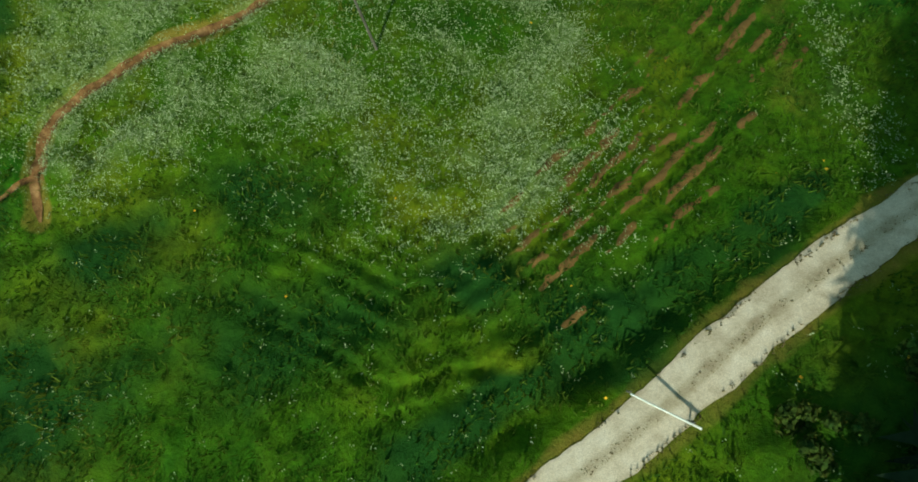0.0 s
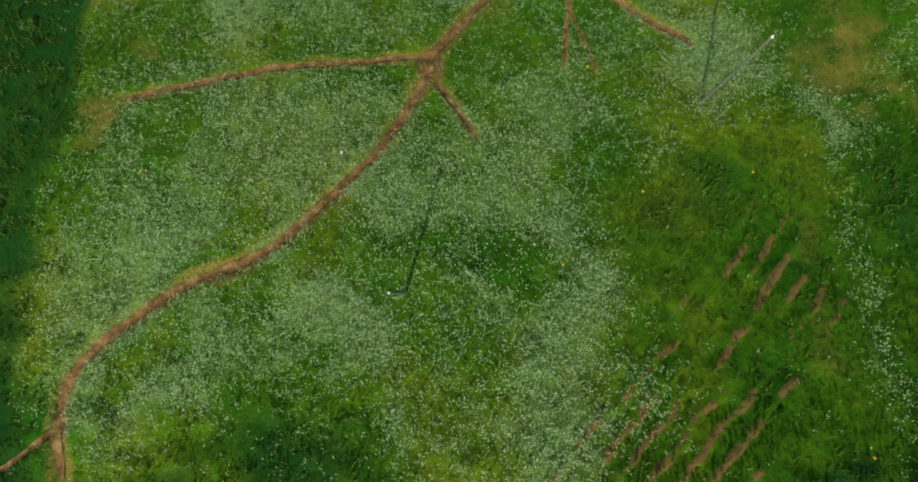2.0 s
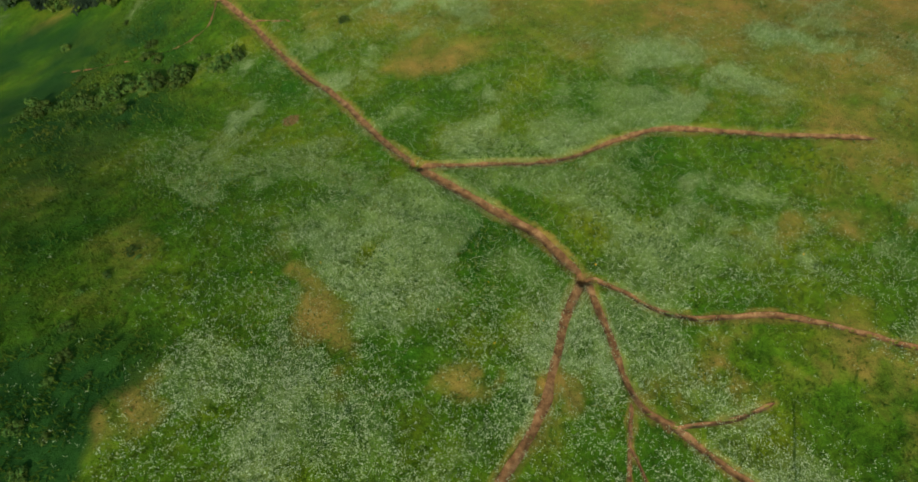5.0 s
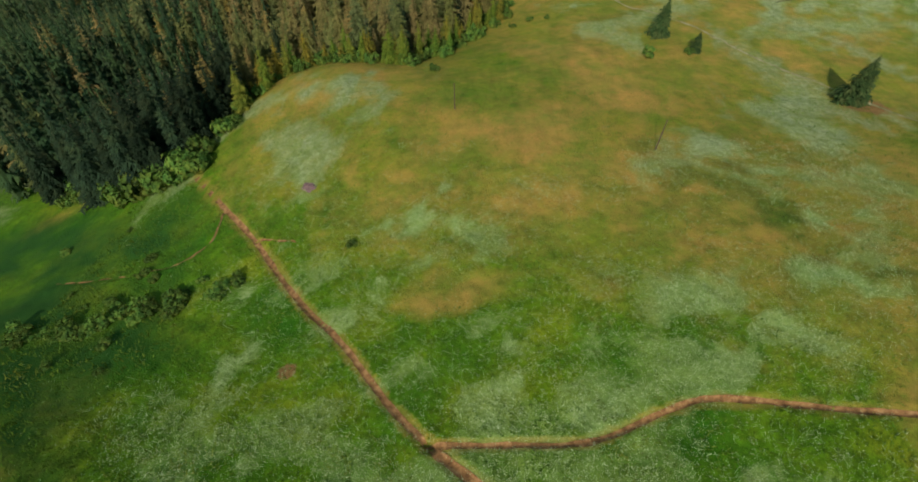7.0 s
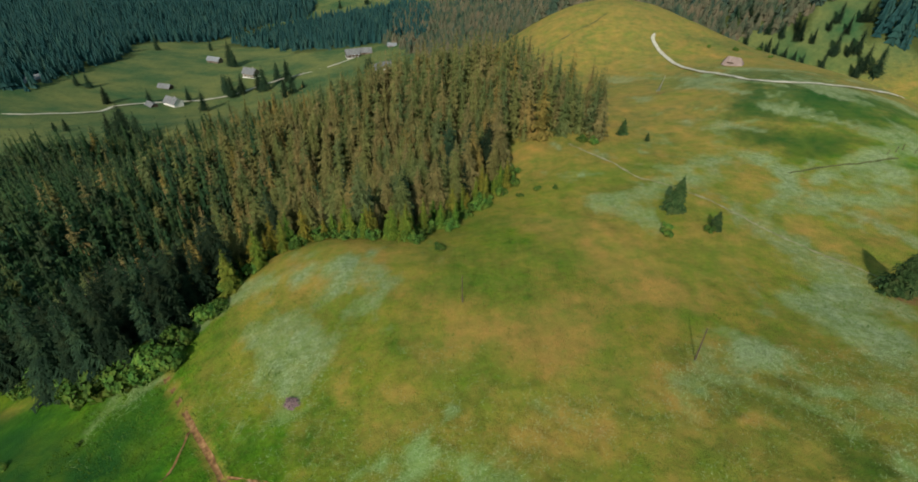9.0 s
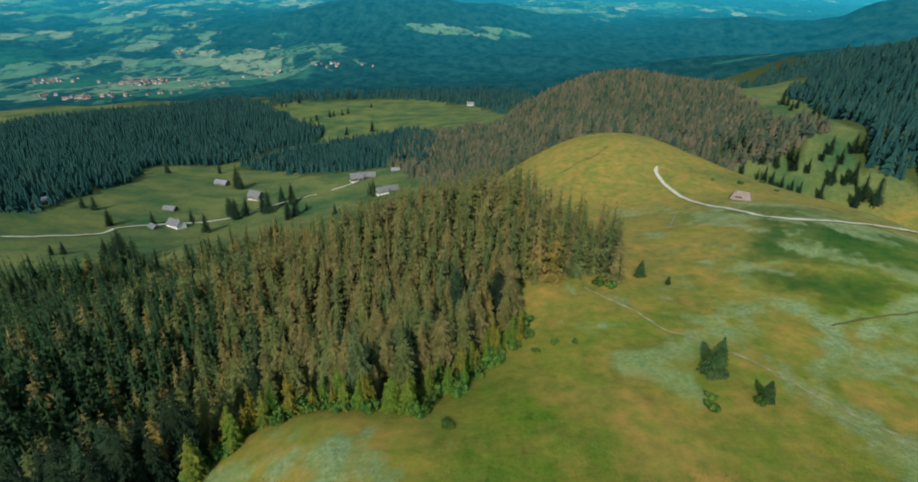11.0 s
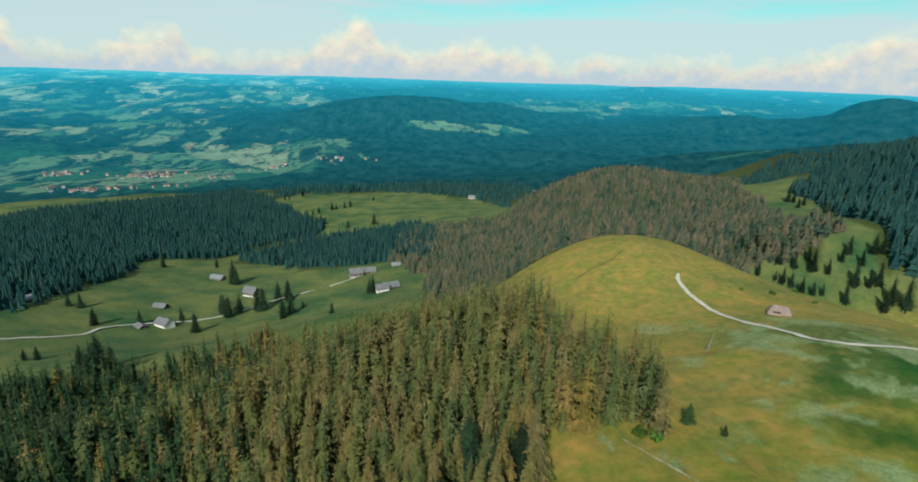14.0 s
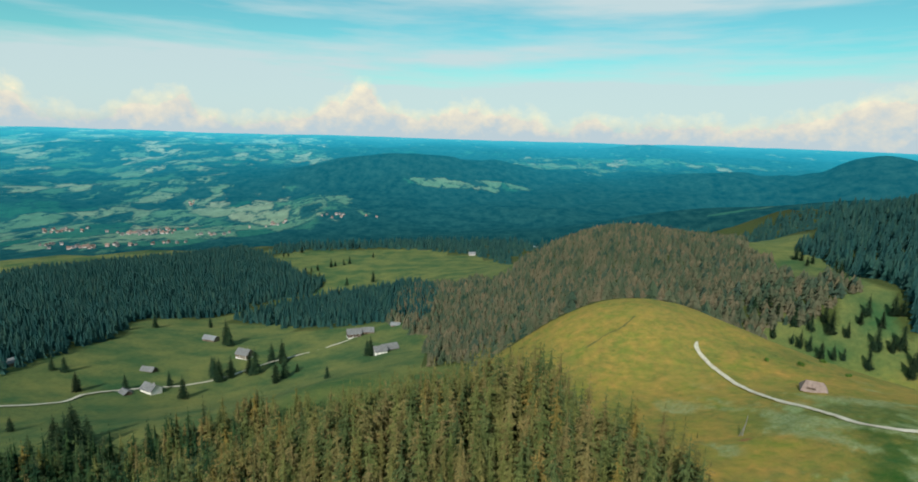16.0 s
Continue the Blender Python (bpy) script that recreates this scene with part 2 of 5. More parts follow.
def far_material():
    """The hazy country beyond: woods and fields, with the haze of the air painted on as emission."""
    mat = bpy.data.materials.new("far_country")
    mat.use_nodes = True
    add, link = nodes_of(mat)
    coord = add("ShaderNodeTexCoord")

    def noise_at(scale, detail, rough, stretch, shift):
        mp = add("ShaderNodeMapping")
        mp.inputs["Scale"].default_value = stretch
        mp.inputs["Location"].default_value = shift
        link(coord.outputs["Object"], mp.inputs[0])
        n = add("ShaderNodeTexNoise", inputs={"Scale": scale, "Detail": detail, "Roughness": rough})
        link(mp.outputs[0], n.inputs["Vector"])
        return n.outputs[0]

    def ramp(src, stops):
        r = add("ShaderNodeValToRGB", ramp=stops)
        link(src, r.inputs[0])
        return r.outputs[0]

    def mixed(fac, a, b, how="MIX"):
        m = add("ShaderNodeMixRGB", blend_type=how)
        for slot, v in ((0, fac), (1, a), (2, b)):
            if isinstance(v, (int, float)):
                m.inputs[slot].default_value = v
            elif isinstance(v, tuple):
                m.inputs[slot].default_value = (*v, 1)
            else:
                link(v, m.inputs[slot])
        return m.outputs[0]

    def grey(v):
        return (v, v, v)

    field = add("ShaderNodeAttribute", attribute_name="open").outputs["Fac"]

    def cells(scale, feature, shift):
        mp = add("ShaderNodeMapping")
        mp.inputs["Location"].default_value = shift
        mp.inputs["Scale"].default_value = (1, 0.6, 0.0)
        warp = add("ShaderNodeTexNoise", inputs={"Scale": 0.006, "Detail": 3.0})
        link(coord.outputs["Object"], warp.inputs["Vector"])
        far_off = add("ShaderNodeVectorMath", operation="MULTIPLY_ADD")
        link(warp.outputs["Color"], far_off.inputs[0])
        far_off.inputs[1].default_value = (130, 130, 0)
        link(coord.outputs["Object"], far_off.inputs[2])
        link(far_off.outputs[0], mp.inputs[0])
        v = add("ShaderNodeTexVoronoi", inputs={"Scale": scale})
        v.feature = feature
        link(mp.outputs[0], v.inputs["Vector"])
        return v

    n1 = noise_at(0.0085, 9.0, 0.66, (1, 0.55, 1), (0, 0, 0))
    s = add("ShaderNodeMath", operation="MULTIPLY_ADD", inputs={1: 1.1, 2: -0.55})
    link(n1, s.inputs[0])
    s2 = add("ShaderNodeMath", operation="ADD")
    link(s.outputs[0], s2.inputs[0])
    link(field, s2.inputs[1])
    opened = ramp(s2.outputs[0], [(0.475, grey(0)), (0.525, grey(1))])
    # strips of field of many tones, with hedges and rows of trees between them
    plot = cells(0.0085, "F1", (0, 0, 0))
    tone = add("ShaderNodeSeparateColor")
    link(plot.outputs["Color"], tone.inputs[0])
    fields = ramp(tone.outputs[0], [(0.1, (0.018, 0.075, 0.046)), (0.4, (0.050, 0.125, 0.070)), (0.7, (0.085, 0.150, 0.085)), (1.0, (0.170, 0.200, 0.120))])
    fields = mixed(0.7, fields, ramp(noise_at(0.035, 6.0, 0.7, (1, 0.6, 1), (5, 1, 0)), [(0.34, grey(0.6)), (0.66, grey(1.25))]), "MULTIPLY")
    hedge = ramp(cells(0.0085, "DISTANCE_TO_EDGE", (0, 0, 0)).outputs["Distance"], [(0.02, grey(1)), (0.09, grey(0))])
    gaps = ramp(noise_at(0.03, 4.0, 0.7, (1, 0.7, 1), (3, 8, 0)), [(0.44, grey(0)), (0.54, grey(1))])
    hedge = mixed(1.0, hedge, gaps, "MULTIPLY")
    copse = ramp(noise_at(0.022, 7.0, 0.7, (1, 0.6, 1), (21, 13, 0)), [(0.56, grey(0)), (0.60, grey(1))])
    patch = ramp(noise_at(0.03, 9.0, 0.75, (1, 0.7, 1), (9, 3, 0)), [(0.36, grey(0)), (0.64, grey(1))])
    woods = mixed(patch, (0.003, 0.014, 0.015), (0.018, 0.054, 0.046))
    col = mixed(opened, woods, mixed(copse, mixed(hedge, fields, woods), woods))
    bsdf = add("ShaderNodeBsdfPrincipled", inputs={"Roughness": 1.0, "Specular IOR Level": 0.0})
    link(col, bsdf.inputs["Base Color"])
    # blue haze painted as emission, stronger towards the horizon
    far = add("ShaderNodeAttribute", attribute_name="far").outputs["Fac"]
    haze_glow = ramp(far, [(0.0, (0.0, 0.018, 0.026)), (0.3, (0.001, 0.060, 0.088)), (0.7, (0.010, 0.175, 0.240)), (0.88, (0.022, 0.260, 0.345)), (1.0, (0.050, 0.350, 0.430))])
    link(haze_glow, bsdf.inputs["Emission Color"])
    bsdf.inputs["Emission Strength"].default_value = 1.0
    out = add("ShaderNodeOutputMaterial")
    link(bsdf.outputs[0], out.inputs[0])
    return mat


MEADOW = ground_material()
FAR = far_material()
GRAVEL = material("pale_gravel", [(0.48, 0.41, 0.31), (0.62, 0.55, 0.44), (0.70, 0.64, 0.54)], 0.9, rough=0.95, bump=0.03, bump_scale=14, fine=16,
                  attribute=("across", [(0.0, (0.70, 0.68, 0.62)), (0.16, (0.78, 0.76, 0.70)), (0.34, (1.0, 1.0, 1.0)), (0.8, (1.0, 1.0, 1.0)), (1.0, (0.86, 0.84, 0.78))]))
TRACK = material("pale_track", [(0.34, 0.32, 0.24), (0.50, 0.47, 0.39)], 0.5, bump=0.02, bump_scale=6)
DARK_TURF = material("trodden_turf", [(0.055, 0.075, 0.02), (0.11, 0.11, 0.035)], 0.8, bump=0.03, bump_scale=5)
TRAIL = material("worn_turf", [(0.13, 0.14, 0.05), (0.22, 0.21, 0.11), (0.33, 0.30, 0.20)], 0.5, bump=0.02, bump_scale=6)
EARTH = material("bare_earth", [(0.085, 0.044, 0.017), (0.180, 0.095, 0.036), (0.30, 0.180, 0.080)], 1.4, rough=0.95, bump=0.10, bump_scale=4, fine=9)
BARK = material("bark", [(0.07, 0.045, 0.03), (0.16, 0.11, 0.075)], 3.0, bump=0.02, stretch=(1, 1, 0.2))
TINTS = [(0.0, (0.55, 0.80, 0.70)), (0.2, (0.70, 0.96, 0.72)), (0.4, (0.88, 1.06, 0.74)), (0.6, (1.0, 1.02, 0.78)), (0.8, (1.06, 1.0, 0.92)), (0.93, (1.12, 1.0, 0.80)), (1.0, (1.24, 1.06, 0.62))]
NEEDLES = material("spruce_needles", [(0.075, 0.076, 0.030), (0.138, 0.127, 0.053), (0.216, 0.174, 0.082)], 5.0, fine=70, hues=TINTS, per_island=0.22, specular=0.1, sheer=0.3)
# dark crowns; in the main wood this dark green stands in for shade
DARK_NEEDLES = material("dark_and_shade_needles", [(0.008, 0.020, 0.011), (0.016, 0.034, 0.016), (0.034, 0.050, 0.020)], 5.0, fine=70, per_object=0.45, per_island=0.25, specular=0.1, sheer=0.2)
LONE_NEEDLES = material("lone_spruce_needles", [(0.014, 0.038, 0.012), (0.036, 0.066, 0.020), (0.07, 0.09, 0.030)], 6.0, fine=60, per_object=0.2, per_island=0.25, specular=0.1, sheer=0.2)
YOUNG_NEEDLES = material("young_needles", [(0.06, 0.085, 0.014), (0.115, 0.130, 0.020), (0.19, 0.17, 0.030)], 5.0, fine=50, per_island=0.2, hues=[(0.0, (0.5, 1.0, 0.8)), (0.4, (0.8, 1.08, 0.8)), (0.7, (1.0, 1.0, 0.9)), (1.0, (1.25, 0.95, 0.8))], specular=0.1, sheer=0.25)
WOODS = material("wood_needles", [(0.075, 0.077, 0.031), (0.138, 0.128, 0.054), (0.212, 0.174, 0.083)], 0.25, fine=4, attribute=("tint", TINTS), specular=0.1, sheer=0.3)
BACK_WOODS = material("brown_needles", [(0.062, 0.086, 0.058), (0.108, 0.110, 0.074), (0.158, 0.134, 0.092)], 0.06, fine=1.5, attribute=("tint", [(0.0, (0.38, 0.66, 0.74)), (0.25, (0.70, 0.92, 0.82)), (0.6, (1.02, 1.0, 0.92)), (0.85, (1.08, 1.04, 0.98)), (1.0, (1.18, 1.08, 0.95))]), specular=0.05, sheer=0.35)
# darker copy of the wood's needles: the slope's shade put into the colour
SHADE_WOODS = material("shade_dark_wood_needles", [(0.015, 0.034, 0.021), (0.034, 0.060, 0.030), (0.066, 0.085, 0.040)], 0.25, fine=4, attribute=("tint", TINTS), specular=0.1, sheer=0.2)
# cloud shade and blue distance haze are put into these needle colours
SHADE_HAZE_WOODS = material("shade_haze_needles", [(0.018, 0.064, 0.064), (0.027, 0.078, 0.074), (0.042, 0.096, 0.084)], 0.05, fine=1.5, attribute=("tint", [(0.0, (0.75, 0.85, 0.9)), (0.6, (1.0, 1.0, 1.0)), (1.0, (1.25, 1.15, 1.0))]), specular=0.05, sheer=0.35)
LEAVES = material("bush_leaves", [(0.030, 0.085, 0.018), (0.070, 0.135, 0.022), (0.13, 0.165, 0.025)], 1.5, per_object=0.35, per_island=0.25, specular=0.15, sheer=0.3)
PETALS = material("flower_heads", [(0.27, 0.38, 0.16), (0.46, 0.56, 0.34)], 3.0, per_island=0.25, specular=0.1, sheer=0.3)
GOLD = material("yellow_flowers", [(0.5, 0.28, 0.02), (0.65, 0.42, 0.03)], 3.0, per_island=0.3)
BLADES = material("grass_blades", [(0.032, 0.095, 0.010), (0.075, 0.140, 0.014), (0.14, 0.175, 0.022)], 0.12, fine=3, per_island=0.3, specular=0.1, sheer=0.45)
WEEDS = material("road_weeds", [(0.14, 0.12, 0.06), (0.26, 0.21, 0.11), (0.16, 0.17, 0.06)], 1.2, per_island=0.3, sheer=0.3)
TIMBER = material("weathered_timber", [(0.10, 0.075, 0.055), (0.20, 0.16, 0.12)], 2.0, bump=0.01, stretch=(1, 1, 0.15))
DARK_TIMBER = material("dark_timber", [(0.045, 0.03, 0.022), (0.10, 0.07, 0.05)], 2.0, bump=0.01, stretch=(1, 1, 0.2))
POLE = material("bleached_pole", [(0.10, 0.095, 0.08), (0.20, 0.19, 0.165)], 3.0, bump=0.008, stretch=(1, 1, 0.1))
SHINGLE = material("brown_shingles", [(0.15, 0.11, 0.095), (0.25, 0.19, 0.165)], 1.2, bump=0.03, bump_scale=5)
GREY_ROOF = material("grey_roof", [(0.085, 0.088, 0.09), (0.17, 0.175, 0.18)], 0.8, bump=0.02, bump_scale=5)
RED_ROOF = material("clay_roof", [(0.14, 0.095, 0.082), (0.21, 0.15, 0.125)], 0.8, bump=0.02, bump_scale=5, per_object=0.2)
METAL_ROOF = material("pale_sheet_roof", [(0.13, 0.14, 0.15), (0.20, 0.215, 0.23)], 0.6, rough=0.5)
RENDER = material("white_plaster", [(0.60, 0.58, 0.54), (0.76, 0.74, 0.70)], 1.0, bump=0.005, per_object=0.1)
VILLAGE_WALL = material("village_plaster", [(0.24, 0.22, 0.21), (0.40, 0.37, 0.35)], 0.05, per_object=0.3)
HEATHER = material("purple_blossom", [(0.13, 0.085, 0.09), (0.22, 0.15, 0.15)], 3.0, per_island=0.3)
GLASS = material("window_glass", [(0.02, 0.025, 0.03), (0.04, 0.05, 0.06)], 1.0, rough=0.12, specular=0.6)
WHITE_PAINT = material("white_paint", [(0.62, 0.68, 0.68), (0.80, 0.82, 0.80)], 2.0, rough=0.5)
STONE = material("grey_stone", [(0.18, 0.16, 0.15), (0.32, 0.28, 0.26)], 2.0, bump=0.04)


# ---- the lie of the land ----
# hills and hollows: place, spread where it differs, height
BROAD = [(-37, 152, 12, 5.7), (185, 850, 80, 14.0), (430, 1120, 230, -42.0), (430, 1450, 250, -45.0), (640, 720, 150, 60.0), (180, 830, 90, 20.0), (340, 860, 110, -36.0), (0, 0, 700, 250.0), (-2100, 2800, 700, 110.3), (1400, 2800, 700, 276.5), (1200, 1400, 400, 110.4), (800, 1400, 400, 86.6), (-400, 1400, 400, -18.7),
    (600, 800, 220, 20.0), (-500, 800, 220, 10.0), (-280, 800, 220, -73.2), (380, 800, 220, 81.0), (-220, 510, 120, -46.6), (0, 620, 120, -38.4),
    (-330, 180, 120, -74.0), (330, 620, 120, -34.7), (-330, -40, 120, -23.6), (-330, 400, 120, -21.1), (330, 70, 120, -44.0), (330, -150, 120, -0.1),
    (220, -150, 120, 51.8)]
KNOLLS = [(50, -60, 8.3), (50, 390, 31.6), (250, 390, -36.4), (-100, 340, -8.1), (250, 190, -23.5), (200, -60, -3.5), (-50, 440, -5.8), (150, 490, -16.5),
    (50, 290, -20.8), (250, 490, 19.2), (-150, 340, -15.1), (150, 240, 15.7), (200, 340, -12.5), (150, -60, -4.0), (-100, 490, 8.7), (250, -10, -1.4),
    (-50, 390, -39.1), (0, 490, -28.7), (200, 440, -35.2), (250, 240, -18.2), (-150, 90, -18.6), (-150, 290, -25.9), (-150, -60, 12.2), (250, 140, -1.1),
    (-150, 490, -16.7), (200, 190, -17.5), (200, 90, 16.9), (-100, 440, 12.9), (250, 440, 19.6)]
MOUNDS = [(-76, 188, -37.0), (28, 84, 0.6), (-50, 32, 4.9), (-24, 214, 9.0), (54, 214, -4.0), (80, 58, 9.7), (-76, 84, 0.1), (-24, 240, 1.8),
    (-76, 240, -5.3), (54, 136, -3.8), (-50, 136, 7.0), (-50, -20, -3.9), (-76, 58, 14.3), (-24, 188, -15.6), (80, 162, -2.1), (-50, 84, -6.9),
    (54, 32, -5.2), (80, 6, 3.4), (-76, 6, -3.9), (80, 240, 5.1), (-50, 214, -6.6), (-76, 110, -10.8), (2, 136, -1.9), (54, -20, 6.9)]

RNG = np.random.default_rng(7)


def noise2(x, y, size, seed=0):
    """Smooth value noise between 0 and 1, with cells of that size."""
    x, y = np.asarray(x, float) / size, np.asarray(y, float) / size
    i, j = np.floor(x), np.floor(y)
    u, v = x - i, y - j
    u, v = u * u * (3 - 2 * u), v * v * (3 - 2 * v)

    def cell(p, q):
        s = np.sin(p * 127.1 + q * 311.7 + seed * 74.7) * 43758.5453
        return s - np.floor(s)

    return (cell(i, j) * (1 - u) + cell(i + 1, j) * u) * (1 - v) + (cell(i, j + 1) * (1 - u) + cell(i + 1, j + 1) * u) * v


def fractal(x, y, size, seed=0, octaves=4, gain=0.55):
    total, weight, a = 0.0, 0.0, 1.0
    for k in range(octaves):
        c, s = math.cos(0.7 + 1.9 * k + seed), math.sin(0.7 + 1.9 * k + seed)
        wx, wy = x + 0.18 * size * np.sin(y * 4.1 / size + seed), y + 0.18 * size * np.sin(x * 3.7 / size + 2 * seed)
        total = total + a * noise2(c * wx - s * wy, s * wx + c * wy, size / 2 ** k, seed + 11 * k)
        weight, a = weight + a, a * gain
    return total / weight


def step(v, lo, hi):
    t = np.clip((v - lo) / (hi - lo), 0, 1)
    return t * t * (3 - 2 * t)


def land(x, y):
    """The smooth height of the ground."""
    x, y = np.asarray(x, float), np.asarray(y, float)
    z = np.full(np.broadcast(x, y).shape, -250.0)
    for cx, cy, s, a in BROAD + [(p, q, 60, r) for p, q, r in KNOLLS] + [(p, q, 30, r) for p, q, r in MOUNDS]:
        z = z + a * np.exp(-((x - cx) ** 2 + (y - cy) ** 2) / (2 * s * s))
    return z


def to_line(x, y, line):
    """Distance to a polyline, and how far along it the foot lies."""
    best, along, run = np.full(x.shape, 1e9), np.zeros(x.shape), 0.0
    for (ax, ay), (bx, by) in zip(line, line[1:]):
        dx, dy = bx - ax, by - ay
        size = math.hypot(dx, dy)
        t = np.clip(((x - ax) * dx + (y - ay) * dy) / size ** 2, 0, 1)
        d = np.hypot(x - ax - t * dx, y - ay - t * dy)
        closer = d < best
        best, along, run = np.where(closer, d, best), np.where(closer, run + t * size, along), run + size
    return best, along


def inside(x, y, poly):
    hit = np.zeros(x.shape, bool)
    for (ax, ay), (bx, by) in zip(poly, poly[1:] + poly[:1]):
        if ay != by:
            hit ^= ((ay > y) != (by > y)) & (x < (bx - ax) * (y - ay) / (by - ay) + ax)
    return hit


# washed-out paths and ditches in the turf: line and half width
PATHS = [
    ([(-51.3, 121.5), (-41.7, 110.3), (-34, 101.5), (-25.5, 90.2), (-18.5, 82.6), (-13, 75.3), (-9, 71)], 0.55),
    ([(-9, 71), (-5.7, 68.3), (-0.7, 64.6), (2.9, 61.8), (5.9, 57.6)], 0.62),
    ([(5.9, 57.6), (4.3, 54.5), (2.7, 49.7), (1.3, 45.9), (-1.1, 42.4), (-3.3, 39.3), (-3.7, 37.2), (-5.3, 34.1), (-6.9, 31.1), (-8.8, 28.7),
      (-12.4, 24.8), (-14.9, 22.9), (-19.6, 20.9), (-23.2, 18.3), (-25.5, 16.1), (-26.3, 14), (-26.1, 11.2), (-25.6, 9.1)], 0.55),
    ([(-3.3, 39.2), (-7.7, 38.8), (-13.7, 38.1), (-17.9, 37.3), (-22, 36), (-26, 35)], 0.42),
    ([(-3, 37), (-1, 33.7), (0, 31.9)], 0.32),
    ([(6, 57.4), (7.1, 53.4), (8, 48.8), (9, 46.5), (11, 45.1), (13.6, 43), (17.1, 40.1)], 0.42),
    ([(11, 45.1), (15.6, 45.8), (18.9, 47)], 0.25),
    ([(8.1, 46.9), (7.6, 44.2), (7.1, 41), (6.8, 38.2)], 0.22),
    ([(7.6, 43.8), (8.5, 40.9), (9.2, 38)], 0.18),
    ([(5.9, 57.6), (8.5, 56.5), (11.7, 54.5), (14.9, 53.8), (20.7, 54), (25.1, 53.2), (28.3, 52.1), (36, 49.5)], 0.36),
    ([(-9, 71), (-2.5, 70.9), (4.4, 71), (9.7, 72.9), (14.8, 74.8), (19.9, 74.5), (24.5, 73.8), (36, 72.5)], 0.45),
    ([(-33.9, 101.4), (-27.7, 100)], 0.25),
    ([(-41, 109), (-41, 103), (-45, 99.6), (-54, 99.2), (-66, 100.8)], 0.3),
    ([(-25.9, 12.5), (-27.2, 11.5), (-30, 9.6), (-36, 7)], 0.3),
]
ROAD = [(-22, -26), (-8, -15.5), (4.4, -6.1), (9.8, -2.15), (16.2, 2.95), (23.3, 7.65), (31, 11.5), (44, 15)]
BANK = [(-3, -6.6), (0.8, -4.1), (4, -2.1), (8.5, 0.9), (13.1, 3.6), (16.8, 5.6), (20, 8.2)]
STEPS = [(-17, 5.5), (-8.5, 1.2), (-3, -1.6), (2.4, -0.2), (7.9, 4.0), (13.9, 9.3), (20, 15.5), (26, 23)]
DOME_TRACK = [(78.8, 326), (76.5, 319), (76.6, 301), (78, 280), (80.8, 267), (83.5, 257), (85, 247.5), (89, 241.5), (97, 238), (116, 238), (140, 246)]
PALE_TRAIL = [(19.7, 199.7), (27.8, 185.8), (31.3, 176), (35.1, 172.8), (41.6, 165.5), (46, 158.2), (51.3, 149.2), (58.7, 139.5), (70, 122)]
VALLEY_ROAD = [(-345, 440), (-324, 456), (-303, 482), (-299, 508), (-275, 534), (-245, 560), (-205, 612), (-150, 668), (-133, 690)]

# woods in plan
MAIN_WOOD = [(30, 201), (20, 206), (9, 203), (0, 184), (-8, 174), (-13, 166), (-20, 157), (-30, 157), (-39, 158), (-47, 150), (-50, 132), (-54, 123), (-63, 120),
             (-76, 124), (-100, 134), (-150, 150), (-250, 230), (-255, 345), (-195, 352), (-178, 388), (-140, 412), (-117, 398), (-80, 412), (-45, 365),
             (-25, 320), (0, 316), (20, 300), (18, 260), (20, 240), (34, 234)]
BACK_WOOD = [(-46, 528), (-17, 545), (8, 404), (22, 388), (46, 392), (75, 398), (110, 386), (150, 410), (190, 490), (212, 484), (238, 480), (262, 500), (258, 522), (240, 545), (300, 665),
             (284, 690), (330, 780), (330, 900), (200, 950), (60, 850), (45, 800), (-8, 780), (-46, 700)]
RIGHT_WOOD = [(345, 705), (343, 650), (290, 525), (268, 458), (266, 432), (330, 390), (600, 560), (900, 1000), (700, 1080), (400, 760)]
LEFT_WOOD = [(-372, 500), (-374, 575), (-390, 680), (-422, 775), (-362, 822), (-324, 930), (-260, 998), (-264, 1080), (-292, 1085), (-455, 1322),
             (-560, 1440), (-800, 1100), (-800, 800), (-640, 500), (-480, 420)]
MID_WOOD = [(-238, 990), (-100, 995), (-50, 880), (-46, 710), (-105, 752), (-180, 758), (-262, 785), (-330, 832), (-308, 920)]
LINK_WOOD = [(-100, 740), (-104, 940), (-45, 905), (30, 800), (60, 740), (10, 640), (-46, 640)]
DARK_WOOD = [(-470, 1335), (-400, 1430), (-235, 1465), (0, 1365), (80, 1130), (330, 900), (420, 800), (640, 930), (900, 1100), (900, 1500), (500, 1650), (-520, 1650)]


def blobs(x, y, spots):
    """The strongest of some soft round spots: place, radius."""
    v = np.zeros(np.broadcast(x, y).shape)
    for cx, cy, rx, ry in spots:
        v = np.maximum(v, np.exp(-(((x - cx) / rx) ** 2 + ((y - cy) / ry) ** 2)))
    return v


def side_of(x, y, line):
    """Distance to a line, negative on its right."""
    best, sign = np.full(x.shape, 1e9), np.ones(x.shape)
    for (ax, ay), (bx, by) in zip(line, line[1:]):
        dx, dy = bx - ax, by - ay
        t = np.clip(((x - ax) * dx + (y - ay) * dy) / (dx * dx + dy * dy), 0, 1)
        d = np.hypot(x - ax - t * dx, y - ay - t * dy)
        closer = d < best
        sign = np.where(closer, np.sign(dx * (y - ay) - dy * (x - ax)), sign)
        best = np.where(closer, d, best)
    return best * sign


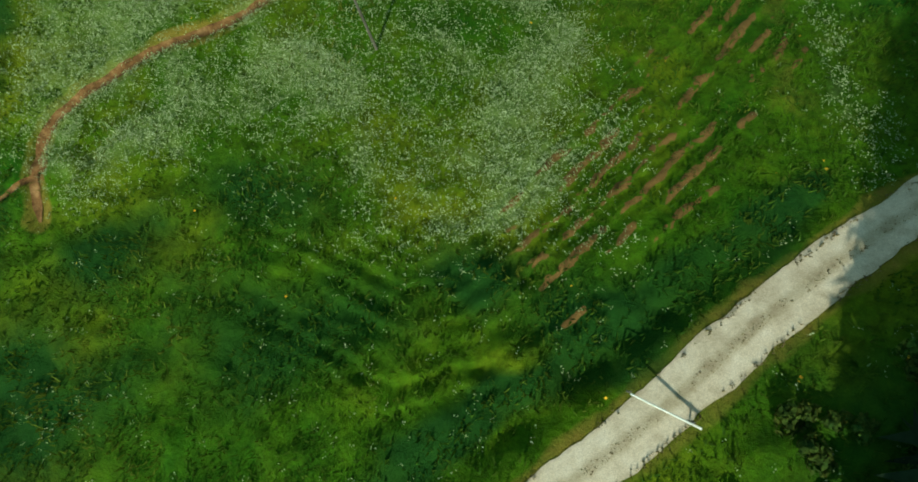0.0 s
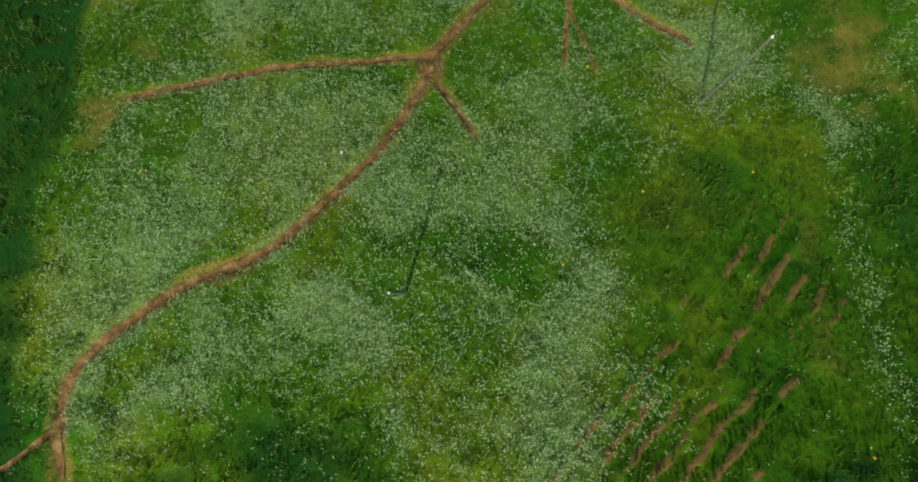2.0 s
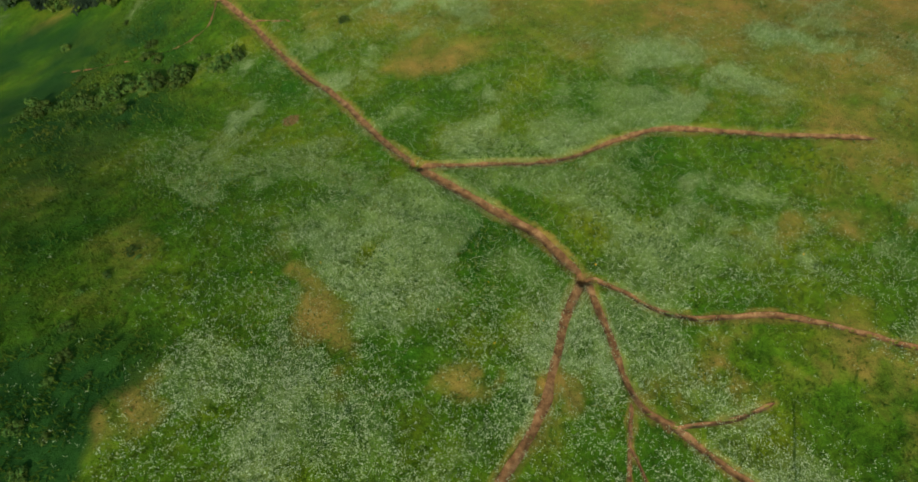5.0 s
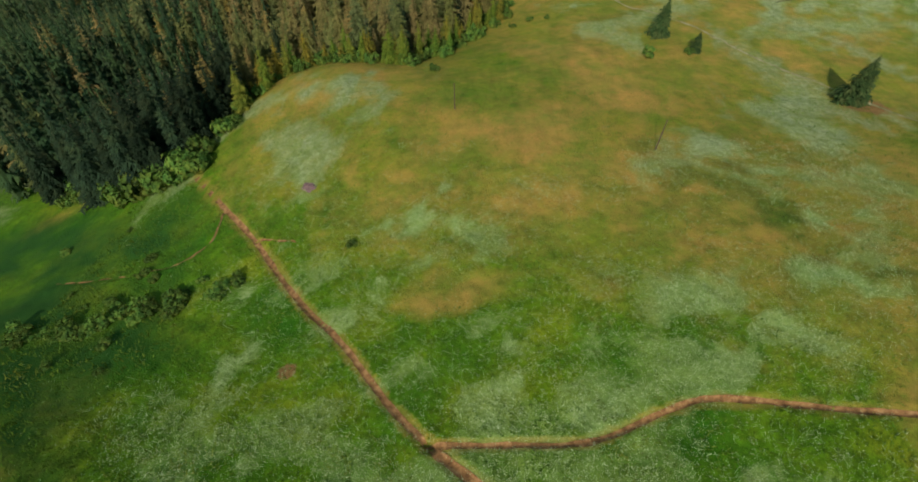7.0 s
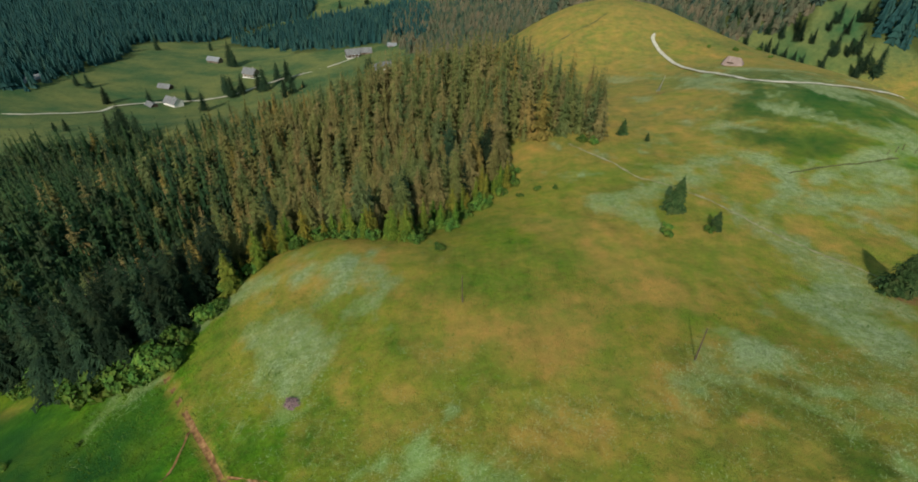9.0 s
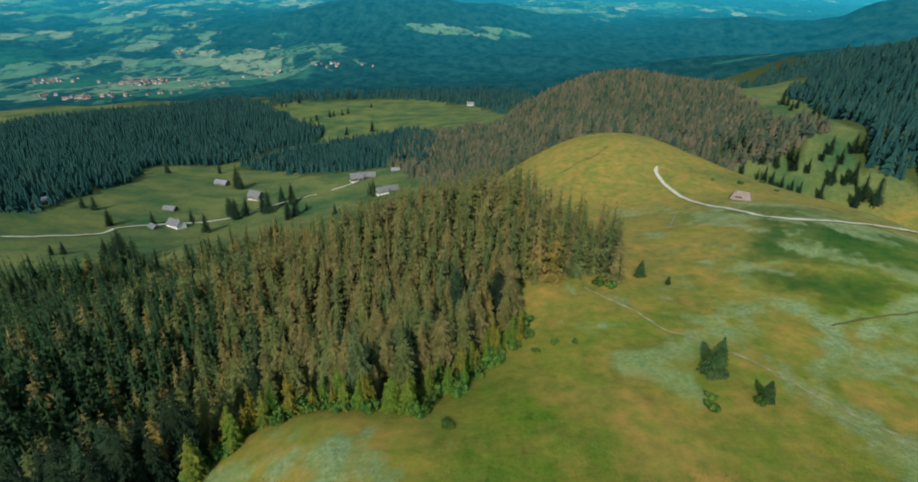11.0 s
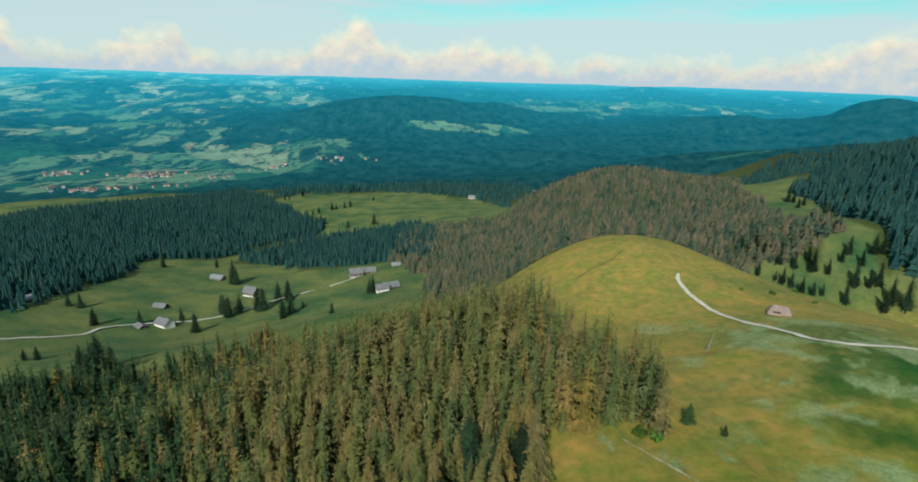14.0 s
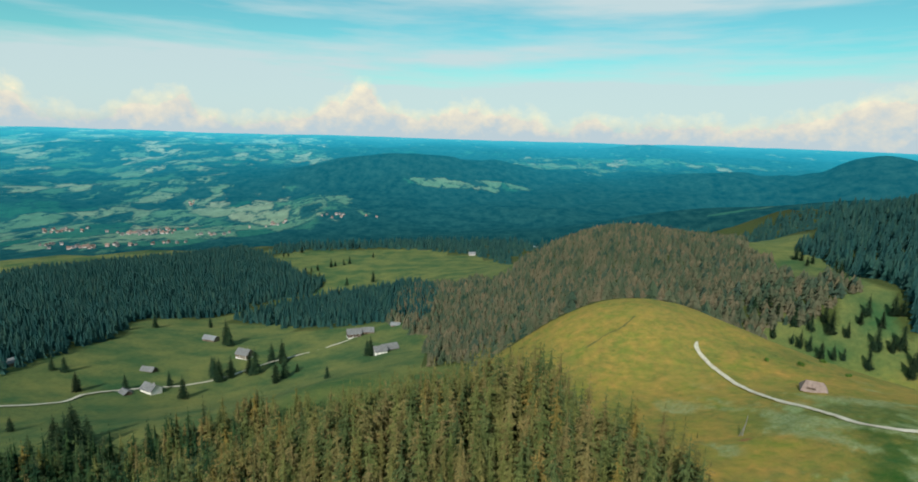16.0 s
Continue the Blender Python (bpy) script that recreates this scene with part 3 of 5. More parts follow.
def cattle_steps(x, y):
    """Where cattle have trodden steps into the bank: strength, and the place on the step from 0 to 1."""
    d = side_of(x, y, STEPS) + 0.8 * (fractal(x, y, 6, 3) - 0.5)
    u, v = np.where(x > 0, 0.76 * x + 0.65 * y, 0.9 * x - 0.44 * y), d
    width = step(d, -1.8, 0.0) * step(d, 9.5, 6.5) * step(x, -15, -8) * step(x + 0.4 * y, 33, 29)
    power = (0.85 + 0.15 * step(x + 0.25 * y, 1, 9)) * step(fractal(u / 3.0, v, 1.6, 9, 3), 0.30, 0.50)
    saw = (d / 1.2 + 0.5 * fractal(x, y, 4.5, 13, 2) + 0.30 * fractal(x, y, 0.8, 15, 2)) % 1.0
    return width * power, saw


def surface(x, y, detail=True):
    """Height of the ground with its hummocks, cattle steps and washed-out paths."""
    z = land(x, y)
    r = np.hypot(x + 14, y - 100)
    if detail:
        z = z + (fractal(x, y, 9, 21) - 0.5) * 0.7 + (fractal(x, y, 1.6, 5, 2) - 0.5) * (0.34 + 0.5 * step(y + 0.3 * x, 14, 4)) * step(r, 400, 120)
        near = (np.abs(x) < 75) & (y > -40) & (y < 140)
        if near.any():
            xs, ys, zs = x[near], y[near], z[near]
            power, saw = cattle_steps(xs, ys)
            zs = zs + power * 0.42 * (np.where(saw < 0.2, saw / 0.2, (1 - saw) / 0.8) - 0.5)
            for line, half in PATHS:
                d, _ = to_line(xs, ys, line)
                zs = zs - 0.30 * half / 0.5 * np.exp(-(d / (half * 1.05)) ** 2) + 0.10 * np.exp(-((d - half * 1.7) / 0.35) ** 2)
            d, _ = to_line(xs, ys, BANK)
            zs = zs - 0.7 * np.exp(-(d / 1.1) ** 2)
            d, _ = to_line(xs, ys, ROAD)
            flat = step(d, 3.2, 1.6)
            zs = zs * (1 - flat) + (land(xs, ys) + 0.05) * flat
            z[near] = zs
    z = z + (fractal(x, y, 60, 31) - 0.5) * 7 * step(r, 250, 700)
    return z


def fields(x, y):
    """What grows where, with bank shade and far haze painted in: seven masks between 0 and 1."""
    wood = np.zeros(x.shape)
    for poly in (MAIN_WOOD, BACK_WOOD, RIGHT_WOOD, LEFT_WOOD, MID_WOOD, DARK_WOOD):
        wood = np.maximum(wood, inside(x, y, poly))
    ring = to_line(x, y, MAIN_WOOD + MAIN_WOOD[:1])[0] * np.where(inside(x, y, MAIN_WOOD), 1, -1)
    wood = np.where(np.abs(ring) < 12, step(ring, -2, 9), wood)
    bend = np.clip((y + 40) / 60, 1, 3)
    wx = x + 7 * bend * (fractal(x, y, 9, 101, 3) - 0.5)
    wy = y + 7 * bend * (fractal(x, y, 9, 107, 3) - 0.5)
    dry = blobs(wx, wy, [(13.5, 48, 3.5, 4), (-20.5, 60, 2.4, 5), (-28.4, 46.5, 3, 2.5), (-16, 47, 2, 4), (16.6, 103.5, 3.6, 3), (21, 96, 2.8, 3), (24.5, 92, 2.5, 2.5), (-25, 111, 4.5, 4), (29, 128, 6, 6), (-18, 54, 4, 7), (-5, 49.5, 3, 2.4), (34, 72, 9, 9), (-22, 40, 3, 3), (26, 48, 9, 7), (4, 47, 2.5, 4), (-14, 108, 10, 7),
                       (0, 118, 22, 16), (18, 138, 16, 26), (26, 100, 7, 14), (12, 194, 12, 9), (52, 205, 12, 12), (45, 255, 22, 30), (60, 235, 20, 14), (48, 320, 34, 52),
                       (8, 155, 14, 14), (60, 150, 14, 10), (-6, 90, 12, 6), (22, 62, 6, 4), (25, 105, 5, 4), (28, 97, 4, 4), (-32, 41, 4, 3), (-27, 33, 2.5, 3), (31, 64, 5, 3), (26, 38, 6, 6), (58, 215, 16, 9), (50, 232, 16, 12)])
    dry = np.maximum(dry, 0.55 * blobs(wx, wy, [(22, 18, 4, 10)]))
    dry = dry * (0.55 + 0.6 * fractal(x, y, 14, 41)) * (1 - 0.45 * step(fractal(x, y, 2.5, 44, 3), 0.42, 0.62) * step(y, 80, 60))
    dry = np.maximum(dry, 0.75 * step(fractal(x, y, 30, 43), 0.55, 0.75) * step(y, 60, 110) * step(y, 420, 330))
    dry = dry * (1 - 0.25 * step(y, 235, 280))
    dry = np.maximum(dry, 0.5 * blobs(wx, wy, [(-46, 72, 9, 12), (-36, 58, 5, 9)]))
    dry = np.maximum(dry, 0.3 * blobs(wx, wy, [(235, 430, 60, 50), (300, 600, 40, 70), (150, 330, 50, 50)]))
    spots = dry
    dry = np.maximum(dry, (0.36 + 0.50 * fractal(x, y, 22, 45) + 0.06 * step(y, 170, 230)) * step(y + 0.35 * x, 66, 104) * step(x, -62, -36) * step(y, 430, 400))
    dry = dry * (1 - 0.55 * blobs(wx, wy, [(96, 222, 30, 26), (92, 252, 22, 14), (110, 190, 26, 22)]))
    lush = blobs(wx, wy, [(-78, 113, 24, 11), (-36, 37, 8, 9), (-13, 10, 6, 5), (-11, 2, 10, 5), (-24, -2, 9, 7), (-21, 6.5, 6, 3.2), (9, 2.5, 6, 3), (24, -4, 12, 8), (-44, 28, 15, 18), (-40, 10, 12, 12), (-50, 46, 12, 14), (1, 5, 6, 3)])
    lush = np.maximum(lush, 0.6 * blobs(wx, wy, [(-52, 60, 22, 34), (29, 26, 6, 7), (14, 27, 5, 4)]))
    lush = np.maximum(lush, 0.85 * blobs(wx, wy, [(-68, 92, 22, 18), (-60, 108, 16, 12), (-50, 84, 15, 24), (-70, 112, 20, 12)]))
    lush = np.maximum(lush, 0.78 * blobs(wx, wy, [(98, 225, 26, 34), (78, 196, 22, 14), (77, 216, 13, 10)]))
    lush = np.maximum(lush, 0.36 * blobs(wx, wy, [(96, 312, 14, 34)]))
    lush = np.maximum(lush, 0.95 * step(-wx, 27.6, 30) * step(wy, 58, 44))
    # shadow of the road bank, painted as a dark green strip
    lush = np.maximum(lush, 0.85 * step(to_line(wx, wy, BANK)[0], 2.6, 0.8))
    lush = lush * (0.6 + 0.6 * fractal(x, y, 10, 47))
    for line, half in PATHS[:11]:
        d = to_line(x, y, line)[0]
        dry = np.maximum(dry, 0.64 * step(d + 0.7 * (fractal(x, y, 1.6, 67) - 0.5), half * 2.3, half * 1.2))
    road = to_line(x, y, ROAD)[0] + 1.0 * (fractal(x, y, 2, 49) - 0.5)
    dry = np.maximum(dry, 0.62 * step(road, 2.2, 1.5))
    # grazed turf; with distance its muted tone also paints haze and cloud shade
    pasture = np.maximum(step(np.hypot(x + 14, y - 118), 300, 420), step(-x, 90, 135))
    pasture = np.maximum(pasture, 0.85 * step(y - 0.25 * x, 165, 215))
    rich = np.maximum((0.9 - 0.25 * step(wy, 22, 32)) * step(wx, -31, -27) * step(wx, 14, 9) * step(wy + 0.25 * wx, 1, 9) * step(wy, 46, 36),
                      blobs(wx, wy, [(-12, 62, 14, 13), (-20, 44, 9, 5), (14, 62, 13, 7), (19, 66, 10, 6), (0, 78, 22, 6), (20, 84, 14, 12), (-20, 88, 8, 8), (-8, 100, 12, 6), (26, 60, 9, 5), (-38, 140, 6, 6), (-27, 136, 8, 4), (-31, 125, 4, 3.5), (2, 124.5, 4, 2.5), (-3, 118.5, 3.5, 2), (-33, 113, 4, 5), (-33, 79, 2, 4), (-31, 92, 3, 4), (-19, 96, 5, 4), (40, 100, 8, 10), (36, 88, 7, 8),
                                   (48, 128, 11, 18), (32, 112, 8, 8), (62, 175, 30, 18), (70, 200, 36, 10), (22, 178, 7, 7), (0, 126, 5, 3), (98, 180, 26, 30), (84, 265, 14, 9), (24, 12, 1.2, 10),
                                   (4, 50, 7, 8), (24, 33, 2, 4), (17, 38, 4, 4), (-3, 18, 8, 10)]))
    bare = side_of(x, y, STEPS)
    rich = rich * (1 - 0.93 * step(x + 0.2 * y, 11, 15) * step(bare, -3, -1) * step(x, 23.4, 21.5) * step(y, 31, 27)) * (1 - 0.75 * step(bare, 7.0, 4.0) * step(y, 15, 10))
    bloom = rich * (0.42 + 0.58 * step(fractal(x, y, 5, 53), 0.36, 0.56))
    bloom = bloom * (1 - 0.9 * blobs(wx, wy, [(-15.3, 13.5, 2.8, 4), (-9.5, 14.2, 1.8, 2.6), (2, 22.6, 2.2, 2.4), (-11, 23.2, 1.8, 1.2), (-20, 9.5, 3, 2), (8.3, 17.6, 1.6, 2), (-9, 9, 3, 3), (-16.5, 47, 2, 6), (-9, 52, 1.5, 4)]))
    bloom = np.maximum(bloom, 0.66 * step(fractal(x, y, 12, 59), 0.50, 0.68) * step(y, 30, 48) * step(y, 300, 230))
    bloom = bloom * (0.65 + 0.35 * np.maximum(step(x, -30, -18), step(y, 40, 50)))
    bloom = bloom * (0.25 + 0.75 * np.maximum(step(x, -46, -34), step(y, 92, 105)))
    bloom = bloom * (1 - 0.85 * step(lush, 0.25, 0.6)) * (1 - 0.8 * step(spots, 0.35, 0.7)) * (1 - wood)
    u, v = 0.53 * x - 0.85 * y, 0.85 * x + 0.53 * y
    veil = step(fractal(u / 2.6, v, 7, 113), 0.47, 0.66) * step(y, 100, 120) * step(y, 330, 260) * np.maximum(0.8 * step(x, 30, 52), 0.25)
    veil = np.maximum(veil, bloom * step(y, 95, 118)) * (1 - wood) * (1 - 0.7 * step(spots, 0.5, 0.8))
    bankside = to_line(wx, wy, PALE_TRAIL)[0]
    veil = np.maximum(veil, 0.8 * np.exp(-(bankside / 2.6) ** 2) * step(fractal(x, y, 6, 117), 0.35, 0.6))
    stripe = to_line(wx, wy, [(22, 114), (33, 97), (46, 80), (60, 70)])[0]
    lush = np.maximum(lush, 0.5 * np.exp(-(stripe / 5.5) ** 2))
    power, saw = cattle_steps(x, y)
    soil = np.where((np.abs(x) < 40) & (y < 40), power * step(saw, 0.02, 0.12) * step(saw, 0.60, 0.32) * (0.22 + 0.78 * step(x + 0.3 * y, 3, 9)) * (0.3 + 0.95 * step(fractal(x, y, 1.1, 61, 4, 0.85), 0.42, 0.56)), 0)
    soil = np.maximum(soil, 1.0 * blobs(x, y, [(-23.8, 79.6, 1.2, 1.2), (-3.4, 38.3, 1.3, 1.9), (5.9, 57.2, 1.0, 1.2), (10.6, 45.3, 0.7, 0.6), (-26, 12.4, 0.9, 1.6), (58, 246, 3, 1.0), (66, 243, 2.5, 1), (62, 132, 5, 4)]))
    return {"wood": wood.astype(float), "dry": dry, "lush": lush, "bloom": bloom, "soil": soil, "pasture": pasture, "veil": veil}


# ---- building blocks ----


def np_mesh(name, verts, faces, mat, smooth=False, attrs=None):
    """A mesh from arrays: faces is an array of triangles or quads."""
    verts, faces = np.asarray(verts, np.float32), np.asarray(faces, np.int32)
    me = bpy.data.meshes.new(name)
    n, k = faces.shape
    me.vertices.add(len(verts))
    me.vertices.foreach_set("co", verts.ravel())
    me.loops.add(n * k)
    me.loops.foreach_set("vertex_index", faces.ravel())
    me.polygons.add(n)
    me.polygons.foreach_set("loop_start", np.arange(0, n * k, k, dtype=np.int32))
    me.polygons.foreach_set("loop_total", np.full(n, k, np.int32))
    me.polygons.foreach_set("use_smooth", np.full(n, smooth))
    for key, values in (attrs or {}).items():
        me.attributes.new(key, "FLOAT", "POINT").data.foreach_set("value", np.asarray(values, np.float32))
    me.materials.append(mat)
    me.update(calc_edges=True)
    return me


def part(name, bm, mat, parent=None, label=""):
    me = bpy.data.meshes.new(name)
    bm.to_mesh(me)
    bm.free()
    me.materials.append(mat)
    ob = new(name, me)
    ob.parent = parent
    return tagged(ob, label)


def mesh_part(name, me, parent=None, label=""):
    ob = new(name, me)
    ob.parent = parent
    return tagged(ob, label)


def empty(name, m):
    ob = new(name)
    ob.empty_display_size = 0.5
    ob.matrix_basis = m
    return ob


def block(bm, size, at=(0, 0, 0), turn=0.0, bevel=0.0):
    """A box standing on at, its size in x, y, z."""
    m = Matrix.Translation(at) @ Matrix.Rotation(turn, 4, "Z") @ Matrix.Translation((0, 0, size[2] / 2)) @ Matrix.Diagonal((*size, 1))
    made = bmesh.ops.create_cube(bm, size=1, matrix=m)
    if bevel:
        bmesh.ops.bevel(bm, geom=list({e for v in made["verts"] for e in v.link_edges}), offset=bevel, segments=1, affect="EDGES")


def rod(bm, a, b, ra, rb, sides=8):
    a, b = Vector(a), Vector(b)
    turn = (b - a).to_track_quat("Z", "Y").to_matrix().to_4x4()
    bmesh.ops.create_cone(bm, cap_ends=True, segments=sides, radius1=ra, radius2=rb, depth=(b - a).length,
                          matrix=Matrix.Translation((a + b) / 2) @ turn)


def ground_z(x, y):
    return float(surface(np.array([float(x)]), np.array([float(y)]))[0])


# ---- ground ----


def spread(lo, hi, fine, ends, growth):
    """Coordinates that are fine from lo to hi and widen outwards to the ends."""
    mid = list(np.arange(lo, hi + fine / 2, fine))
    for sign, at, end in ((-1, lo, ends[0]), (1, mid[-1], ends[1])):
        gap, p, more = fine, at, []
        while abs(p) < abs(end) or (p - at) * sign < 1:
            gap *= growth
            p = p + sign * gap
            more.append(p)
        mid = more[::-1] + mid if sign < 0 else mid + more
    return np.array(mid)


def build_ground():
    xs = spread(-52, 44, 0.5, (-1900, 1900), 1.085)
    ys = spread(-18, 112, 0.5, (-1900, 1900), 1.085)
    xs = np.unique(np.round(np.concatenate([xs[(xs < -12) | (xs > 24)], np.arange(-12, 24.1, 0.22)]), 3))
    ys = np.unique(np.round(np.concatenate([ys[(ys < -4) | (ys > 23)], np.arange(-4, 23.1, 0.22)]), 3))
    xs = np.unique(np.round(np.concatenate([xs[(xs < -80) | ((xs > -52) & (xs < 44)) | (xs > 125)], np.arange(-80, -52, 2.0), np.arange(44, 125, 2.0)]), 3))
    ys = np.unique(np.round(np.concatenate([ys[(ys < 112) | (ys > 340)], np.arange(112, 340, 2.4)]), 3))
    gx, gy = np.meshgrid(xs, ys)
    x, y = gx.ravel(), gy.ravel()
    z = surface(x, y)
    r = np.hypot(x + 14, y - 118)
    z = z - 500 * step(r, 1470, 1750)
    nx, ny = len(xs), len(ys)
    i = (np.arange(ny - 1)[:, None] * nx + np.arange(nx - 1)[None, :]).ravel()
    faces = np.stack([i, i + 1, i + nx + 1, i + nx], 1)
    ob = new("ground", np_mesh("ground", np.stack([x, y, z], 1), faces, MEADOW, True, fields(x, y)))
    tagged(ob, "green alpine meadow with dry, lush and flowering patches, bank shade and far haze painted in", "ground", kind="structure")


build_ground()


def ribbon(name, line, half, mat, label, category, lift=0.03, across=5, gap=0.35, ragged=0.25, camber=0.0, soft=True):
    """A strip that lies on the ground along a smoothed line."""
    pts = [Vector((*p, 0)) for p in line]
    dense = []
    for k in range(len(pts) - 1):
        p0, p1, p2, p3 = pts[max(k - 1, 0)], pts[k], pts[k + 1], pts[min(k + 2, len(pts) - 1)]
        n = max(2, int((p2 - p1).length / gap))
        for s in range(n):
            t = s / n
            dense.append(0.5 * (2 * p1 + (p2 - p0) * t + (2 * p0 - 5 * p1 + 4 * p2 - p3) * t * t + (3 * p1 - p0 - 3 * p2 + p3) * t ** 3))
    dense.append(pts[-1])
    c = np.array([p[:2] for p in dense])
    d = np.gradient(c, axis=0)
    d /= np.linalg.norm(d, axis=1)[:, None]
    side = np.stack([-d[:, 1], d[:, 0]], 1)
    n = len(c)
    taper = np.minimum(1, 0.25 + np.minimum(np.arange(n), np.arange(n)[::-1]) * gap / (half * 5))
    left = half * taper * (1 + ragged * (2 * fractal(c[:, 0], c[:, 1], 2.4, 71, 4) - 1) * 1.6)
    right = half * taper * (1 + ragged * (2 * fractal(c[:, 0], c[:, 1], 2.0, 83, 4) - 1) * 1.6)
    u = np.linspace(-1, 1, across)
    px = c[:, None, 0] + side[:, None, 0] * np.where(u < 0, u * right[:, None], u * left[:, None])
    py = c[:, None, 1] + side[:, None, 1] * np.where(u < 0, u * right[:, None], u * left[:, None])
    z = surface(px.ravel(), py.ravel()) + (lift + camber * (1 - np.abs(np.tile(u, n))))
    verts = np.stack([px.ravel(), py.ravel(), z], 1)
    i = (np.arange(n - 1)[:, None] * across + np.arange(across - 1)[None, :]).ravel()
    ob = new(name, np_mesh(name, verts, np.stack([i, i + 1, i + across + 1, i + across], 1), mat, soft, {"across": np.tile(np.abs(u), n)}))
    return tagged(ob, label, category, kind="structure")


for line, half in PATHS:
    ribbon("path", line, half * 0.68, EARTH, "reddish-brown earth path washed into the turf", "path", lift=0.10, across=7, gap=0.22, ragged=0.3)
ribbon("road", ROAD, 1.25, GRAVEL, "pale gravel farm road with a worn middle strip", "road", lift=0.05, across=13, ragged=0.16, camber=0.04)
ribbon("road", DOME_TRACK, 0.85, TRACK, "pale gravel track round the grassy dome", "road", lift=0.35, gap=1.5, ragged=0.12, camber=0.1)
ribbon("path", PALE_TRAIL, 0.26, TRAIL, "narrow pale trodden trail in the grass", "path", lift=0.12, gap=0.8, ragged=0.9)
FURROW = [(65.7, 178.1), (73.0, 180.3), (80.5, 182.1), (88.1, 183.8), (95.7, 185.9)]
DOME_FURROW = [(36.8, 333), (45, 339), (53.5, 343), (62, 351.6)]
ribbon("path", FURROW, 0.4, DARK_TURF, "dark trodden furrow across the flowering slope", "path", lift=0.15, gap=0.8, ragged=0.7)
ribbon("path", DOME_FURROW, 0.34, DARK_TURF, "faint dark furrow up the grassy dome", "path", lift=0.2, gap=1.0, ragged=0.7)
ribbon("road", VALLEY_ROAD, 1.5, TRACK, "pale farm road in the valley", "road", lift=0.9, gap=3, ragged=0.1)


def far_height(x, y, r):
    """Height of the hazy country beyond."""
    edge_z = land(x, y)
    z = edge_z * step(r, 1900, 1450) + (-252 + 274 * np.clip((r - 1750) / 3090, 0, 1) ** 1.05) * (1 - step(r, 1900, 1450))
    roll = (fractal(x, y, 520, 91, 4) - 0.5) * 95 * step(r, 1500, 2000) * (0.28 + 0.72 * step(r, 4900, 3600))
    z = z + roll
    for deg, rr, wide, deep, high in ((36.0, 2550, 230, 330, 128), (45, 2450, 420, 350, 150), (27, 2700, 520, 300, 84), (-9, 2700, 380, 240, 96), (-17, 2500, 420, 200, 42), (2, 2850, 420, 200, 45), (-2, 2650, 300, 200, 40), (17, 4300, 260, 200, 60), (40, 1800, 260, 200, 60), (23, 1700, 330, 240, 60)):
        hx, hy = -14 + rr * math.sin(radians(deg)), 118 + rr * math.cos(radians(deg))
        tx, ty = math.cos(radians(deg)), -math.sin(radians(deg))
        du, dv = (x - hx) * tx + (y - hy) * ty, -(x - hx) * ty + (y - hy) * tx
        z = z + high * np.exp(-(du / wide) ** 2 - (dv / deep) ** 2) * step(r, 1450, 1750)
    z = z - 6 * step(r, 1500, 1420)
    return z


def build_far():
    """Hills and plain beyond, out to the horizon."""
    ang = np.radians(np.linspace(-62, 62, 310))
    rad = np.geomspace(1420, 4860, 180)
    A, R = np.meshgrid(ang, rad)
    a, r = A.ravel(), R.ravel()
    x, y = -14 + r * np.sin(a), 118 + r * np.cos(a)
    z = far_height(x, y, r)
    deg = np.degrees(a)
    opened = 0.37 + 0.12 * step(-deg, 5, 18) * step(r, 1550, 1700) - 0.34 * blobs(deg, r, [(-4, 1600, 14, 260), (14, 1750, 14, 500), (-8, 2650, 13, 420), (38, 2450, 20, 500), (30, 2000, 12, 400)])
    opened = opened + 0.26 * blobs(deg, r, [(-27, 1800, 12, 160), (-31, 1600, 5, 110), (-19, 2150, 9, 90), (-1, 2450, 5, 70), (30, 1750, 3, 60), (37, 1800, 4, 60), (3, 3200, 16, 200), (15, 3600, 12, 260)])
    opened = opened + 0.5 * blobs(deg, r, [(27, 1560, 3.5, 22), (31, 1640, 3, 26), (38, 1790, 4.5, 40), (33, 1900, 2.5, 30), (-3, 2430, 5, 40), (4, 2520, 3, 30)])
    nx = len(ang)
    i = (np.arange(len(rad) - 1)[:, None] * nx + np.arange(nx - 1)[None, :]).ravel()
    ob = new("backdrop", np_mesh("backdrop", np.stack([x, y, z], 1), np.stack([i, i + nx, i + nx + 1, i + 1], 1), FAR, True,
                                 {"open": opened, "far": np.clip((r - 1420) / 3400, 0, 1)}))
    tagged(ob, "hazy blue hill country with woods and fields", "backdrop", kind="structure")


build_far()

# ---- trees ----


